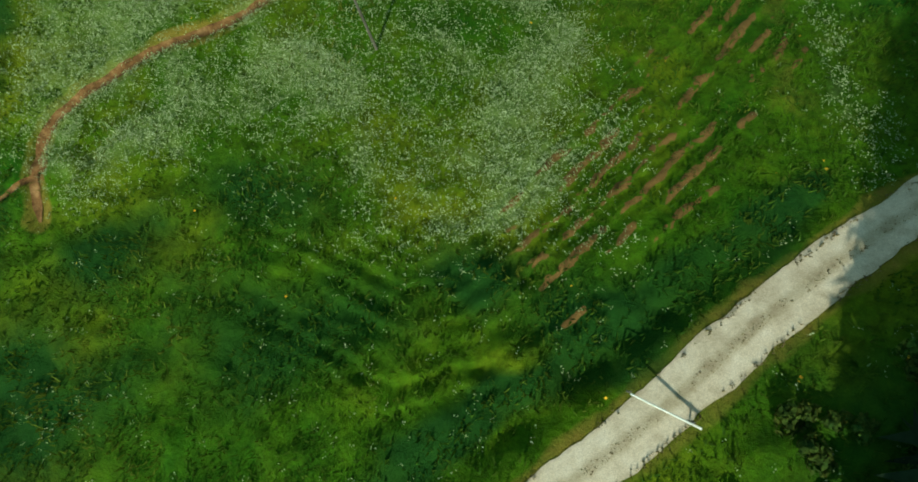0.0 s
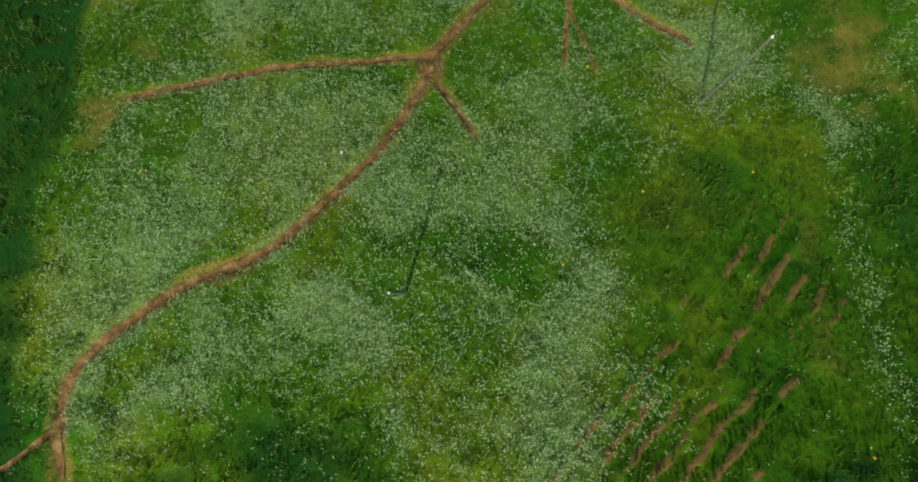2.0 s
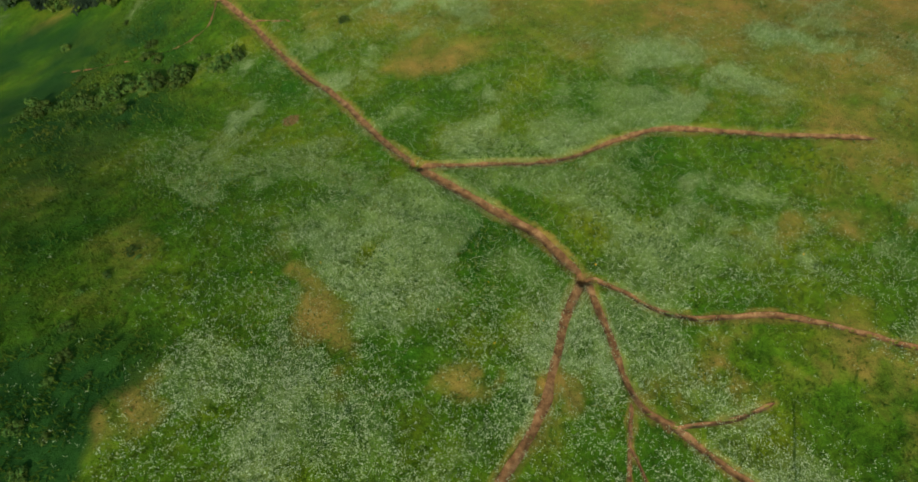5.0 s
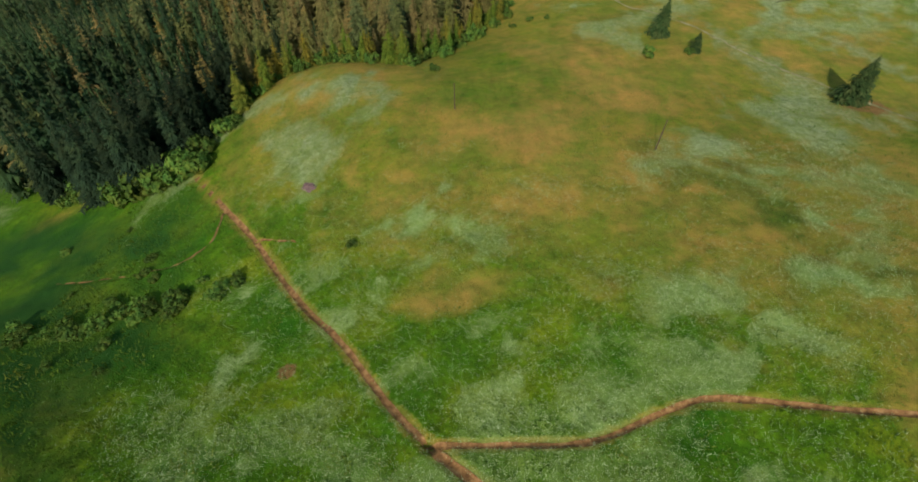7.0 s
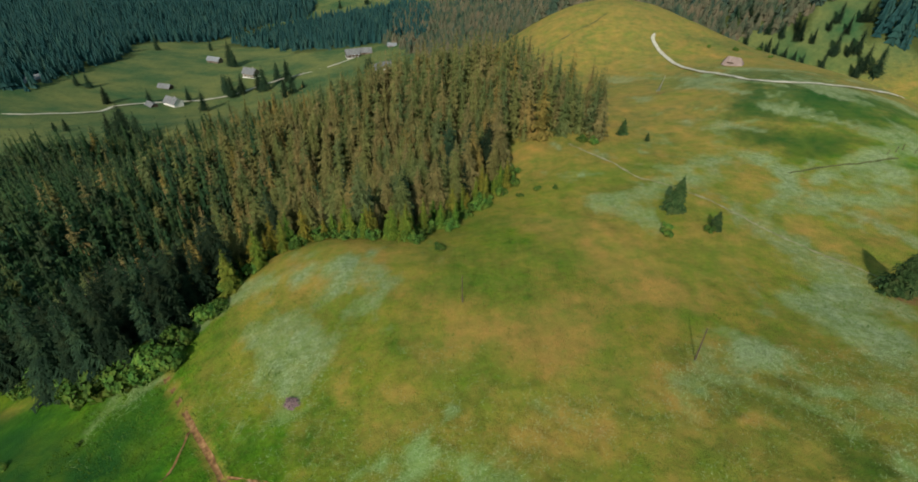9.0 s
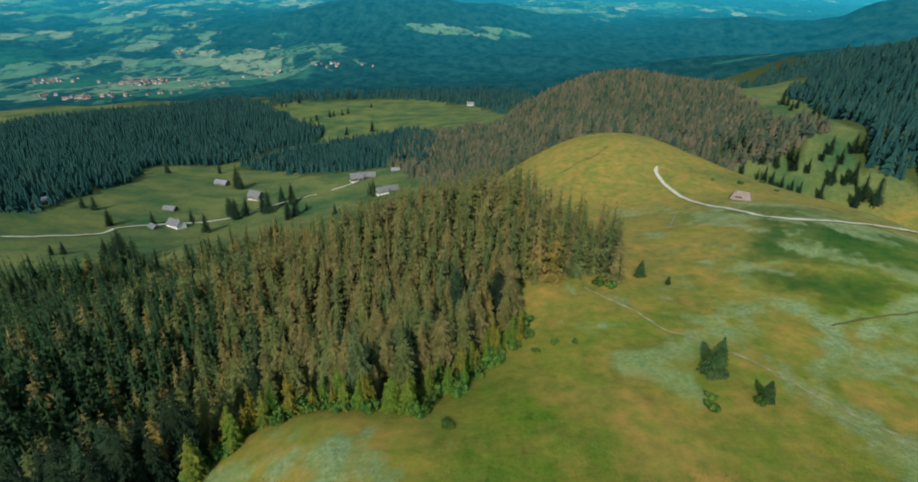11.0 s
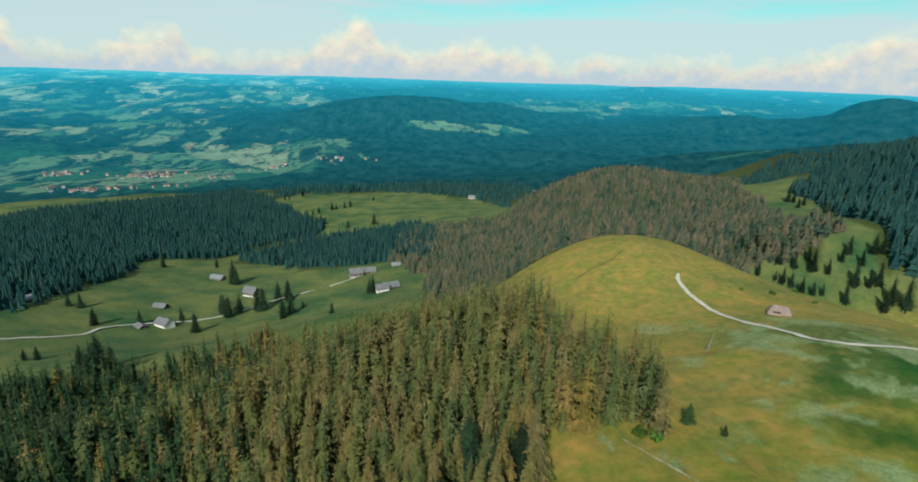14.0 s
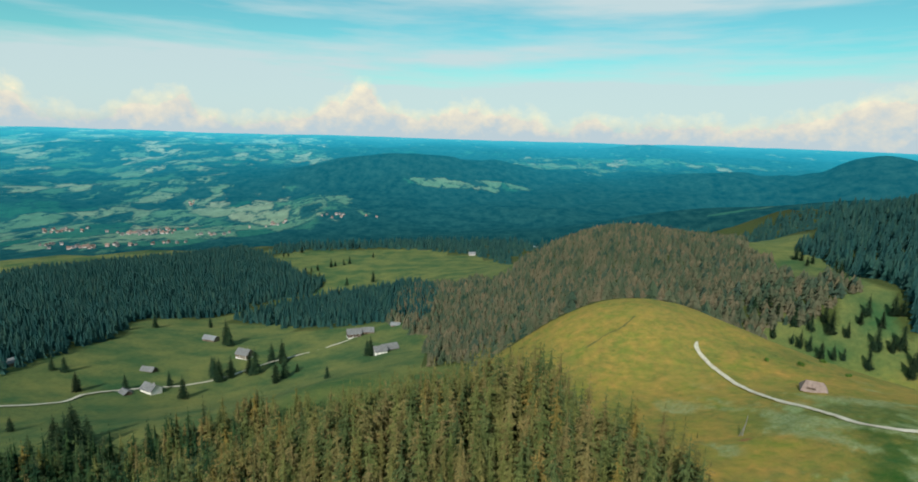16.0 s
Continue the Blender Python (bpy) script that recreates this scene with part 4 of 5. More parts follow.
def spruce_arrays(seed, whorls, arms, high=1.0, wide=0.15, full=True, skirt=False, taper=0.68):
    """A spruce crown of unit height: boughs in whorls, each a drooping ridge with hanging sides, or for far trees ragged skirts."""
    rng = np.random.default_rng(seed)
    verts, faces = [], []
    lop = rng.random() * 6.28
    for w in range(whorls):
        f = w / (whorls - 1)
        z = high * (0.06 + 0.90 * f ** 0.95)
        reach = wide * high * (1 - f) ** taper * (0.80 + 0.36 * rng.random()) + 0.010
        n = max(4, int(arms * (1 - 0.5 * f)))
        turn = rng.random() * 6.28
        if skirt:
            b = len(verts)
            verts.append((0, 0, z + 1.5 * high / whorls))
            for k in range(2 * n):
                a = turn + 3.1416 * (k + 0.5 * rng.random()) / n
                r = reach * (1.15 if k % 2 else 0.62) * (0.8 + 0.4 * rng.random())
                verts.append((math.cos(a) * r, math.sin(a) * r, z - 0.35 * r - 0.02 * rng.random()))
            faces += [(b, b + 1 + k, b + 1 + (k + 1) % (2 * n)) for k in range(2 * n)]
            continue
        for k in range(n):
            a = turn + 6.283 * (k + 0.6 * rng.random()) / n
            r = reach * (0.70 + 0.5 * rng.random()) * (1 + 0.12 * math.cos(a - lop))
            zz = z + (rng.random() - 0.5) * 0.9 * high / whorls
            drop = r * (0.30 + 0.32 * rng.random()) * (1 - 0.5 * f)
            half = r * (0.30 + 0.14 * rng.random()) * (1 + 0.5 * f)
            c, s = math.cos(a), math.sin(a)

            def at(out, sidew, up):
                return (c * out - s * sidew, s * out + c * sidew, zz + up)

            b = len(verts)
            spine = 0.26 * half
            verts += [at(0, 0, 0.0), at(r * 0.55, -spine, -drop * 0.45 - 0.3 * spine), at(r * 0.55, spine, -drop * 0.45 - 0.3 * spine), at(r * 1.05, 0, -drop * 0.9)]
            faces += [(b, b + 1, b + 2), (b + 1, b + 3, b + 2)]
            # hanging side twigs, longest in the middle of the bough
            for g in ((0.12, 0.36, 0.58, 0.76) if full else (0.2, 0.55)):
                for side in (-1, 1):
                    span = half * (1.25 - 0.85 * g) * (0.7 + 0.6 * rng.random())
                    wide_end = 0.17 if full else 0.34
                    out = g + wide_end + 0.10 * rng.random()
                    b = len(verts)
                    verts += [at(r * g, 0, -drop * 0.9 * g ** 1.3), at(r * (g + wide_end), 0, -drop * 0.9 * (g + wide_end) ** 1.3),
                              at(r * out, side * span, -drop * 0.9 * out ** 1.3 - span * (0.35 + 0.5 * rng.random()))]
                    faces.append((b, b + 1, b + 2))
    b = len(verts)
    core = 0.42 * wide * high
    verts += [(core * math.cos(1.047 * k), core * math.sin(1.047 * k), high * 0.08) for k in range(6)] + [(0, 0, high * 0.9)]
    faces += [(b + k, b + (k + 1) % 6, b + 6) for k in range(6)]
    b = len(verts)
    verts += [(0.008, 0, high * 0.93), (-0.008, 0.006, high * 0.93), (0, -0.008, high * 0.93), (0, 0, high * 1.02)]
    faces += [(b, b + 1, b + 3), (b + 1, b + 2, b + 3), (b + 2, b, b + 3)]
    return np.array(verts), np.array(faces)


SPRUCE_CROWNS = [np_mesh("crown", *spruce_arrays(100 + k, 24, 10, wide=0.150 + 0.018 * (k % 3)), NEEDLES) for k in range(7)]
DARK_CROWNS = [np_mesh("crown", *spruce_arrays(160 + k, 22, 10, wide=0.15 + 0.015 * (k % 3)), DARK_NEEDLES) for k in range(4)]
YOUNG_CROWNS = [np_mesh("crown", *spruce_arrays(180 + k, 14, 8, wide=0.17 + 0.03 * (k % 2)), YOUNG_NEEDLES) for k in range(3)]
BROAD_CROWNS = [np_mesh("crown", *spruce_arrays(140 + k, 26, 16, wide=0.25, taper=0.8), LONE_NEEDLES) for k in range(2)]
bm = bmesh.new()
rod(bm, (0, 0, -0.04), (0, 0, 0.9), 0.016, 0.003, 7)
TRUNK = bpy.data.meshes.new("trunk")
bm.to_mesh(TRUNK)
bm.free()
TRUNK.materials.append(BARK)


def spruce(x, y, high, crown, label, group="", spin=0.0, stretch=1.0, name="spruce_tree"):
    z = ground_z(x, y)
    tree = empty(name, pose(x, y, z - 0.1, 0, 0, spin) @ Matrix.Diagonal((high * stretch, high * stretch, high, 1)))
    mesh_part("trunk", TRUNK, tree)
    mesh_part("crown", crown, tree)
    return tagged(tree, label, "tree", group)


def scatter(poly, gap, seed):
    rng = np.random.default_rng(seed)
    p = np.array(poly)
    (x0, y0), (x1, y1) = p.min(0), p.max(0)
    gx, gy = np.meshgrid(np.arange(x0, x1, gap), np.arange(y0, y1, gap))
    x, y = gx.ravel() + rng.uniform(-0.48, 0.48, gx.size) * gap, gy.ravel() + rng.uniform(-0.48, 0.48, gx.size) * gap
    far = np.hypot(x + 14, y - 118) > 300
    keep = inside(x + far * 34 * (fractal(x, y, 45, 131) - 0.5), y + far * 34 * (fractal(x, y, 45, 137) - 0.5), poly)
    return x[keep], y[keep]


def wood(name, x, y, heights, mat, label, whorls, arms, wide, seed, skirt=False, taper=0.68):
    """Many spruces joined into one mesh."""
    rng = np.random.default_rng(seed)
    shapes = [spruce_arrays(seed + k, whorls, arms, wide=wide, full=False, skirt=skirt, taper=taper) for k in range(5)]
    z = surface(x, y, False)
    verts, faces, tint, base = [], [], [], 0
    pick = rng.integers(0, 5, len(x))
    for px, py, pz, h, k in zip(x, y, z, heights, pick):
        v, f = shapes[k]
        a, s = rng.random() * 6.28, h * (0.85 + 0.4 * rng.random())
        c, d = math.cos(a) * s, math.sin(a) * s
        verts.append(np.stack([px + c * v[:, 0] - d * v[:, 1], py + d * v[:, 0] + c * v[:, 1], pz - 0.3 + v[:, 2] * h], 1))
        faces.append(f + base)
        tint.append(np.full(len(v), rng.random()))
        base += len(v)
    ob = new(name, np_mesh(name, np.concatenate(verts), np.concatenate(faces), mat, False, {"tint": np.concatenate(tint)}))
    return tagged(ob, label, "trees", kind="stuff")


def build_woods():
    rng = np.random.default_rng(2)
    x, y = scatter(MAIN_WOOD, 3.5, 1)
    keep = rng.random(len(x)) < np.where(np.hypot(x + 14, (y - 118) * 0.9) < 140, 1.0, 0.55)
    x, y = x[keep], y[keep]
    high = rng.uniform(11.5, 18.5, len(x)) * np.where(rng.random(len(x)) < 0.2, 0.62, 1) * (1 + 0.30 * step(y, 215, 270))
    # the edge that faces the meadow stands as trees of their own
    nearness = np.hypot(x + 14, (y - 118) * 0.9)
    order = np.argsort(nearness)
    single, rest = order[:300], order[300:]
    for i in single:
        k = int(rng.integers(0, 28))
        # left-hand trees, and a few at random, take the crowns painted darker for shade
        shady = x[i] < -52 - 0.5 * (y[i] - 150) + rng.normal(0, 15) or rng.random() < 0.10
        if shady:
            spruce(x[i], y[i], high[i], DARK_CROWNS[k % 4], "tall spruce at the edge of the wood, shade painted into its dark green", "spruces at the wood's edge", rng.uniform(0, 360), rng.uniform(0.95, 1.35), "shade_dark_spruce")
            continue
        spruce(x[i], y[i], high[i], SPRUCE_CROWNS[k % 7], "tall olive-green spruce in the dense wood beside the meadow", "spruces at the wood's edge",
               rng.uniform(0, 360), rng.uniform(0.9, 1.2))
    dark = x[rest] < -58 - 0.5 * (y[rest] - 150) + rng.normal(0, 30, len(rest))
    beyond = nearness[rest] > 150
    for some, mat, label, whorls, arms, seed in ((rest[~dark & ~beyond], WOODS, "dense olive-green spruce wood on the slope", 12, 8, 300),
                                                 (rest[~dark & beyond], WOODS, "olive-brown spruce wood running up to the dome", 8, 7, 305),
                                                 (rest[dark], SHADE_WOODS, "spruce wood on the slope, shade painted into its dark green", 7, 6, 310)):
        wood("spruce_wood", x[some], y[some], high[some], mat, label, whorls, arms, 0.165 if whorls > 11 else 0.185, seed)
    for name, poly, gap, lo, hi, mat, label, seed in (
            ("spruce_wood", BACK_WOOD, 5.4, 6, 11, BACK_WOODS, "brownish mixed wood behind the grassy dome", 11),
            ("spruce_wood", RIGHT_WOOD, 6.4, 10, 17, SHADE_HAZE_WOODS, "dark spruce wood on the far slope", 12),
            ("spruce_wood", LEFT_WOOD, 6.6, 11, 17, SHADE_HAZE_WOODS, "spruce wood above the valley, shade and haze painted into its dark teal", 13),
            ("spruce_wood", MID_WOOD, 6.8, 10, 17, SHADE_HAZE_WOODS, "dark spruce wood between the valley farms", 14),
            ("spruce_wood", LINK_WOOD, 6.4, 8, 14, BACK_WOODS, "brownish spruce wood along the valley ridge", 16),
            ("spruce_wood", DARK_WOOD, 13.5, 13, 22, SHADE_HAZE_WOODS, "distant dark spruce wood", 15)):
        x, y = scatter(poly, gap, seed)
        d = np.hypot(x + 14, y - 118)
        keep = (d < 1440) & (np.abs(np.degrees(np.arctan2(x + 14, y - 118))) < 48)
        if poly is DARK_WOOD:
            keep &= (x < 80) | (fractal(x, y, 240, 151) > 0.5)
        x, y = x[keep], y[keep]
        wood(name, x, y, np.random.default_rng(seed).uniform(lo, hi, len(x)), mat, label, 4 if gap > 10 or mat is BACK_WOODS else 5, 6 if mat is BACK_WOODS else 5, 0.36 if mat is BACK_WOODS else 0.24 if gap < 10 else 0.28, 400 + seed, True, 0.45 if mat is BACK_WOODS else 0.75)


build_woods()

LONE = [(34.2, 159.5, 8.2, 0, 1.15), (39, 151.8, 4.4, 1, 1.25), (35.6, 206, 5.2, 0, 1.2), (40.6, 200.5, 2.6, 1, 1.2), (60.2, 133.4, 9.0, 0, 1.25)]
for x, y, h, k, s in LONE:
    spruce(x, y, h, BROAD_CROWNS[k], "lone dark green spruce on the open meadow", "lone spruces on the meadow", 37 * h, s)
VALLEY_TREES = [(-354, 542, 14), (-345, 544, 15), (-311, 510, 17), (-284, 527, 15), (-260, 548, 15), (-236, 524, 20), (-380, 737, 17), (-271, 684, 30), (-266, 680, 24),
                (-229, 573, 24), (-236, 580, 22), (-222, 582, 22), (-243, 590, 18), (-203, 590, 27), (-210, 594, 20), (-174, 560, 22), (-170, 572, 24), (-188, 619, 24), (-200, 624, 20),
                (-99, 604, 20), (-103, 608, 17), (-122, 533, 12), (-163, 586, 9), (-329, 769, 16), (-215, 372, 23), (-212, 364, 21), (-220, 384, 24), (-224, 376, 20), (-221, 356, 17)]
VALLEY_TREES += [(-208, 378, 20), (-278, 411, 10), (-284, 408, 9)]
VALLEY_TREES += [(-173, 1055, 24), (-217, 1043, 17), (-285, 1207, 18), (-278, 1214, 15), (-255, 1245, 18), (-264, 1229, 15), (-401, 1397, 20), (-421, 1325, 15), (-414, 1336, 14), (-217, 1317, 13),
                 (-287, 1065, 16), (-278, 1090, 17), (-296, 1100, 14), (-320, 1147, 15), (-303, 1172, 15), (-312, 1160, 13)]
for n, (x, y, h) in enumerate(VALLEY_TREES):
    spruce(x, y, h, DARK_CROWNS[n % 4], "dark spruce on the valley pasture near the farms", "spruces on the valley pasture", 53 * n, 1.4, "valley_spruce")
RIGHT_TREES = [(212, 478, 15), (218, 470, 13), (226, 462, 17), (207, 490, 14), (232, 455, 12), (240, 440, 18), (318, 660, 18), (322, 640, 14), (312, 632, 12), (290, 560, 16), (284, 545, 14), (205, 500, 17), (198, 505, 15), (246, 436, 12)]
RIGHT_TREES += [(196, 474, 11), (203, 464, 9), (206, 460, 13), (209, 455, 12), (211, 446, 13), (216, 442, 12), (221, 440, 10), (229, 430, 14), (320, 654, 13), (340, 645, 16), (259, 502, 11), (250, 465, 15), (262, 459, 15), (266, 457, 16), (251, 453, 13), (251, 435, 18), (243, 461, 10), (227, 471, 14), (249, 420, 20), (254, 414, 22), (243, 416, 16)]
for n, (x, y, h) in enumerate(RIGHT_TREES):
    spruce(x, y, h, DARK_CROWNS[n % 4], "dark spruce standing on the far pasture", "spruces on the far pasture", 71 * n, 1.2, "pasture_spruce")
ROADSIDE = [(20.5, -8.2, 17), (22.5, -6.4, 18), (18, -11.5, 14), (19.5, -12, 13), (20.5, -13, 14), (22, -9.5, 15), (25, -7.5, 15), (27.5, -4, 15), (30, 0, 15), (33, 4, 14), (37, 8.5, 15), (24, -13, 16)]
for n, (x, y, h) in enumerate(ROADSIDE):
    spruce(x, y, h, DARK_CROWNS[n % 4], "tall dark spruce standing beside the gravel road", "spruces beside the road", 31 * n, 1.5)


def leaf_cloud(seed, count, size, flat=0.7):
    """A bush crown: leaf sprays over several uneven lobes."""
    rng = np.random.default_rng(seed)
    lobes = [(rng.uniform(-0.5, 0.5), rng.uniform(-0.5, 0.5), rng.uniform(0.3, 0.75) * flat, rng.uniform(0.28, 0.5)) for _ in range(7)]
    verts, faces = [], []
    for n in range(count):
        cx, cy, cz, r = lobes[int(rng.integers(0, 7))]
        d = rng.normal(size=3)
        d /= np.linalg.norm(d)
        p = np.array([cx, cy, cz]) + d * r * rng.uniform(0.65, 1.05)
        if p[2] < 0.02:
            p[2] = 0.02 + 0.1 * rng.random()
        u = np.cross(d, rng.normal(size=3))
        u /= np.linalg.norm(u)
        v = np.cross(d, u) + d * 0.4
        s = size * rng.uniform(0.6, 1.4)
        b = len(verts)
        verts += [p - u * s * 0.5, p + v * s * 0.9, p + u * s * 0.5, p - v * s * 0.6 + d * s * 0.2]
        faces += [(b, b + 1, b + 2), (b, b + 2, b + 3)]
    return np.array(verts), np.array(faces)


BUSH_CROWNS = [np_mesh("crown", *leaf_cloud(600 + k, 420, 0.17), LEAVES) for k in range(4)]
bm = bmesh.new()
for k in range(5):
    t = k * 1.26
    rod(bm, (0.03 * math.cos(t), 0.03 * math.sin(t), -0.1), (0.33 * math.cos(t), 0.33 * math.sin(t), 0.5), 0.03, 0.01, 5)
STEMS = bpy.data.meshes.new("stems")
bm.to_mesh(STEMS)
bm.free()
STEMS.materials.append(BARK)


def bush(x, y, size, k, label, group, tall=1.0):
    ob = empty("bush", pose(x, y, ground_z(x, y) - 0.05, 0, 0, 47 * k + 13 * x) @ Matrix.Diagonal((size, size, size * tall, 1)))
    mesh_part("stems", STEMS, ob)
    mesh_part("crown", BUSH_CROWNS[k % 4], ob)
    return tagged(ob, label, "bush", group)


rng = random.Random(5)
EDGE = [(-50, 134), (-47, 147), (-39, 154), (-29, 153), (-19, 153), (-12, 164), (-7, 174), (0, 184), (9, 203)]


def beside_wood(t, out):
    """A place along the wood's edge, some metres out into the meadow."""
    s = t * (len(EDGE) - 1)
    k = min(int(s), len(EDGE) - 2)
    (ax, ay), (bx, by) = EDGE[k], EDGE[k + 1]
    return ax + (bx - ax) * (s - k) + 0.75 * out + rng.uniform(-1, 1), ay + (by - ay) * (s - k) - 0.65 * out + rng.uniform(-1, 1)


for n in range(70):
    x, y = beside_wood(0.05 + 0.80 * n / 69, rng.uniform(-0.5, 4.6))
    spruce(x, y, rng.uniform(3.5, 9.5), YOUNG_CROWNS[n % 3], "young yellow-green conifer in front of the spruce wood", "young conifers along the wood", 29 * n, rng.uniform(0.9, 1.25), "young_conifer")
# young growth in front of the wood
for n in range(56):
    x, y = beside_wood(0.92 * n / 55, rng.uniform(1, 6))
    bush(x, y, rng.uniform(1.1, 2.6), n, "bright yellow-green bush in front of the spruce wood", "bushes along the wood", rng.uniform(0.9, 1.7))
for n in range(16):
    bush(-50 - 2.2 * n + rng.uniform(-2, 2), 121 + 0.5 * n + rng.uniform(-3, 3), rng.uniform(1.5, 3.2), n, "dense green bush at the dark edge of the wood", "bushes along the wood", 1.2)
for x, y, s in ((-16, 149, 1.6), (-11.3, 145, 1.5), (29.3, 149.6, 1.6), (30.4, 152.5, 1.3), (37.6, 151, 1.2), (26.5, 199.5, 2.2), (24, 201, 1.8), (1, 189, 1.6), (-20, 98, 0.8), (5, 172, 1.2), (9, 174, 1.3), (13, 173, 1.1), (108, 306, 1.6), (124, 318, 1.4), (118, 296, 1.3), (98, 310, 1.4)):
    bush(x, y, s, int(x * 3) % 4, "small green bush on the grassy slope", "bushes on the meadow")
# shrubs on the dark slope beside the ditch
for n in range(40):
    x, y = rng.uniform(-82, -44), rng.uniform(74, 112)
    if abs(y - (66 + 0.0 * x + (x + 82) * 0.9)) < 9 or rng.random() < 0.3:
        bush(x, y, rng.uniform(0.7, 1.4), n, "low dark green shrub in long grass", "shrubs on the slope", 0.8)
for n in range(44):
    t = n / 43
    bush(-64 + 30 * t + rng.gauss(0, 1.5), 88 + 5 * t + rng.gauss(0, 1.8), rng.uniform(0.8, 1.7), n, "blue-green shrub in the belt across the slope", "shrubs on the slope", rng.uniform(0.7, 1.0))
for n in range(46):
    x, y = rng.uniform(8, 25), rng.uniform(-10, 2)
    if y < -4.4 + 0.72 * (x - 8) - 3.2:
        bush(x, y, rng.uniform(0.5, 1.25), n, "dark green shrub below the gravel road", "shrubs below the road", 0.8)
for n in range(22):
    x, y = rng.uniform(-34, -28), rng.uniform(22, 66)
    bush(x - 3, y, rng.uniform(0.4, 0.8), n, "low dark green herb clump in the meadow", "herb clumps", 0.6)


for x, y, s in ((-50.5, 121.5, 3.4), (-53.5, 122.5, 4.2), (-57, 121, 3.6), (-60.5, 121.5, 4.4), (-64, 120.5, 3.2), (-50, 126.5, 3.0), (-48.5, 131, 2.6), (-67, 122, 3.4)):
    bush(x, y, s, int(s * 10), "large light green bush at the corner of the wood", "bushes along the wood", 1.25)
clump = empty("heather_clump", pose(-27.8, 110.3, ground_z(-27.8, 110.3)) @ Matrix.Diagonal((1.5, 1.5, 0.6, 1)))
mesh_part("stems", STEMS, clump)
mesh_part("blossom", np_mesh("blossom", *leaf_cloud(650, 420, 0.17), HEATHER), clump)
tagged(clump, "purple blossoming clump in the dry grass", "plant")


# ---- flowers and grass ----


def near_samples(count, seed, x0=-62, x1=62, y0=-10, y1=135):
    r = np.random.default_rng(seed)
    return r.uniform(x0, x1, count), r.uniform(y0, y1, count), r


def off_path(x, y):
    ok = to_line(x, y, ROAD)[0] > 1.7
    for line, half in PATHS:
        ok &= to_line(x, y, line)[0] > half * 0.62
    return ok


def build_flowers():
    x, y, r = near_samples(430000, 17, -58, 50, -8, 118)
    keep = (r.random(len(x)) < np.clip(fields(x, y)["bloom"] * 1.1, 0.012, 1)) & (r.random(len(x)) < np.where(y > 58, 0.6, 0.9))
    x, y = x[keep], y[keep]
    keep = off_path(x, y)
    x, y = x[keep], y[keep]
    z = surface(x, y)
    # each plant carries a few heads
    x, y, z = np.repeat(x, 4) + r.normal(0, 0.13, 4 * len(x)), np.repeat(y, 4) + r.normal(0, 0.13, 4 * len(y)), np.repeat(z, 4) + r.uniform(0.1, 0.34, 4 * len(z))
    n = len(x)
    s, a = r.uniform(0.028, 0.062, n) * (1 - 0.28 * step(y, 45, 70)), r.uniform(0, 6.28, n)
    tx, ty = r.normal(0, 0.35, n), r.normal(0, 0.35, n)
    verts = np.zeros((n, 3, 3))
    for k in range(3):
        c, d = np.cos(a + k * 2.094) * s, np.sin(a + k * 2.094) * s
        verts[:, k] = np.stack([x + c, y + d, z + tx * c + ty * d], 1)
    ob = new("wildflowers", np_mesh("wildflowers", verts.reshape(-1, 3), np.arange(n * 3).reshape(-1, 3), PETALS))
    tagged(ob, "white umbel flowers scattered thickly in the meadow", "flowers", kind="stuff")
    gx, gy, r = near_samples(2600, 19, -30, 34, -10, 60)
    lines = to_line(gx, gy, ROAD)[0]
    keep = (lines > 1.8) & (r.random(2600) < np.where(lines < 6, 0.75, 0.12))
    gx, gy = gx[keep], gy[keep]
    clump = fractal(gx, gy, 1.6, 23)
    gx, gy = gx[clump > 0.62], gy[clump > 0.62]
    n = len(gx)
    z = surface(gx, gy) + 0.4
    s, a = r.uniform(0.04, 0.1, n), r.uniform(0, 6.28, n)
    verts = np.zeros((n, 4, 3))
    for k in range(4):
        verts[:, k] = np.stack([gx + np.cos(a + k * 1.571) * s, gy + np.sin(a + k * 1.571) * s, z + 0.03 * k], 1)
    i = np.arange(n) * 4
    ob = new("yellow_flowers", np_mesh("yellow_flowers", verts.reshape(-1, 3), np.stack([i, i + 1, i + 2, i + 3], 1), GOLD))
    tagged(ob, "yellow flowers in tufts beside the road", "flowers", kind="stuff")


build_flowers()


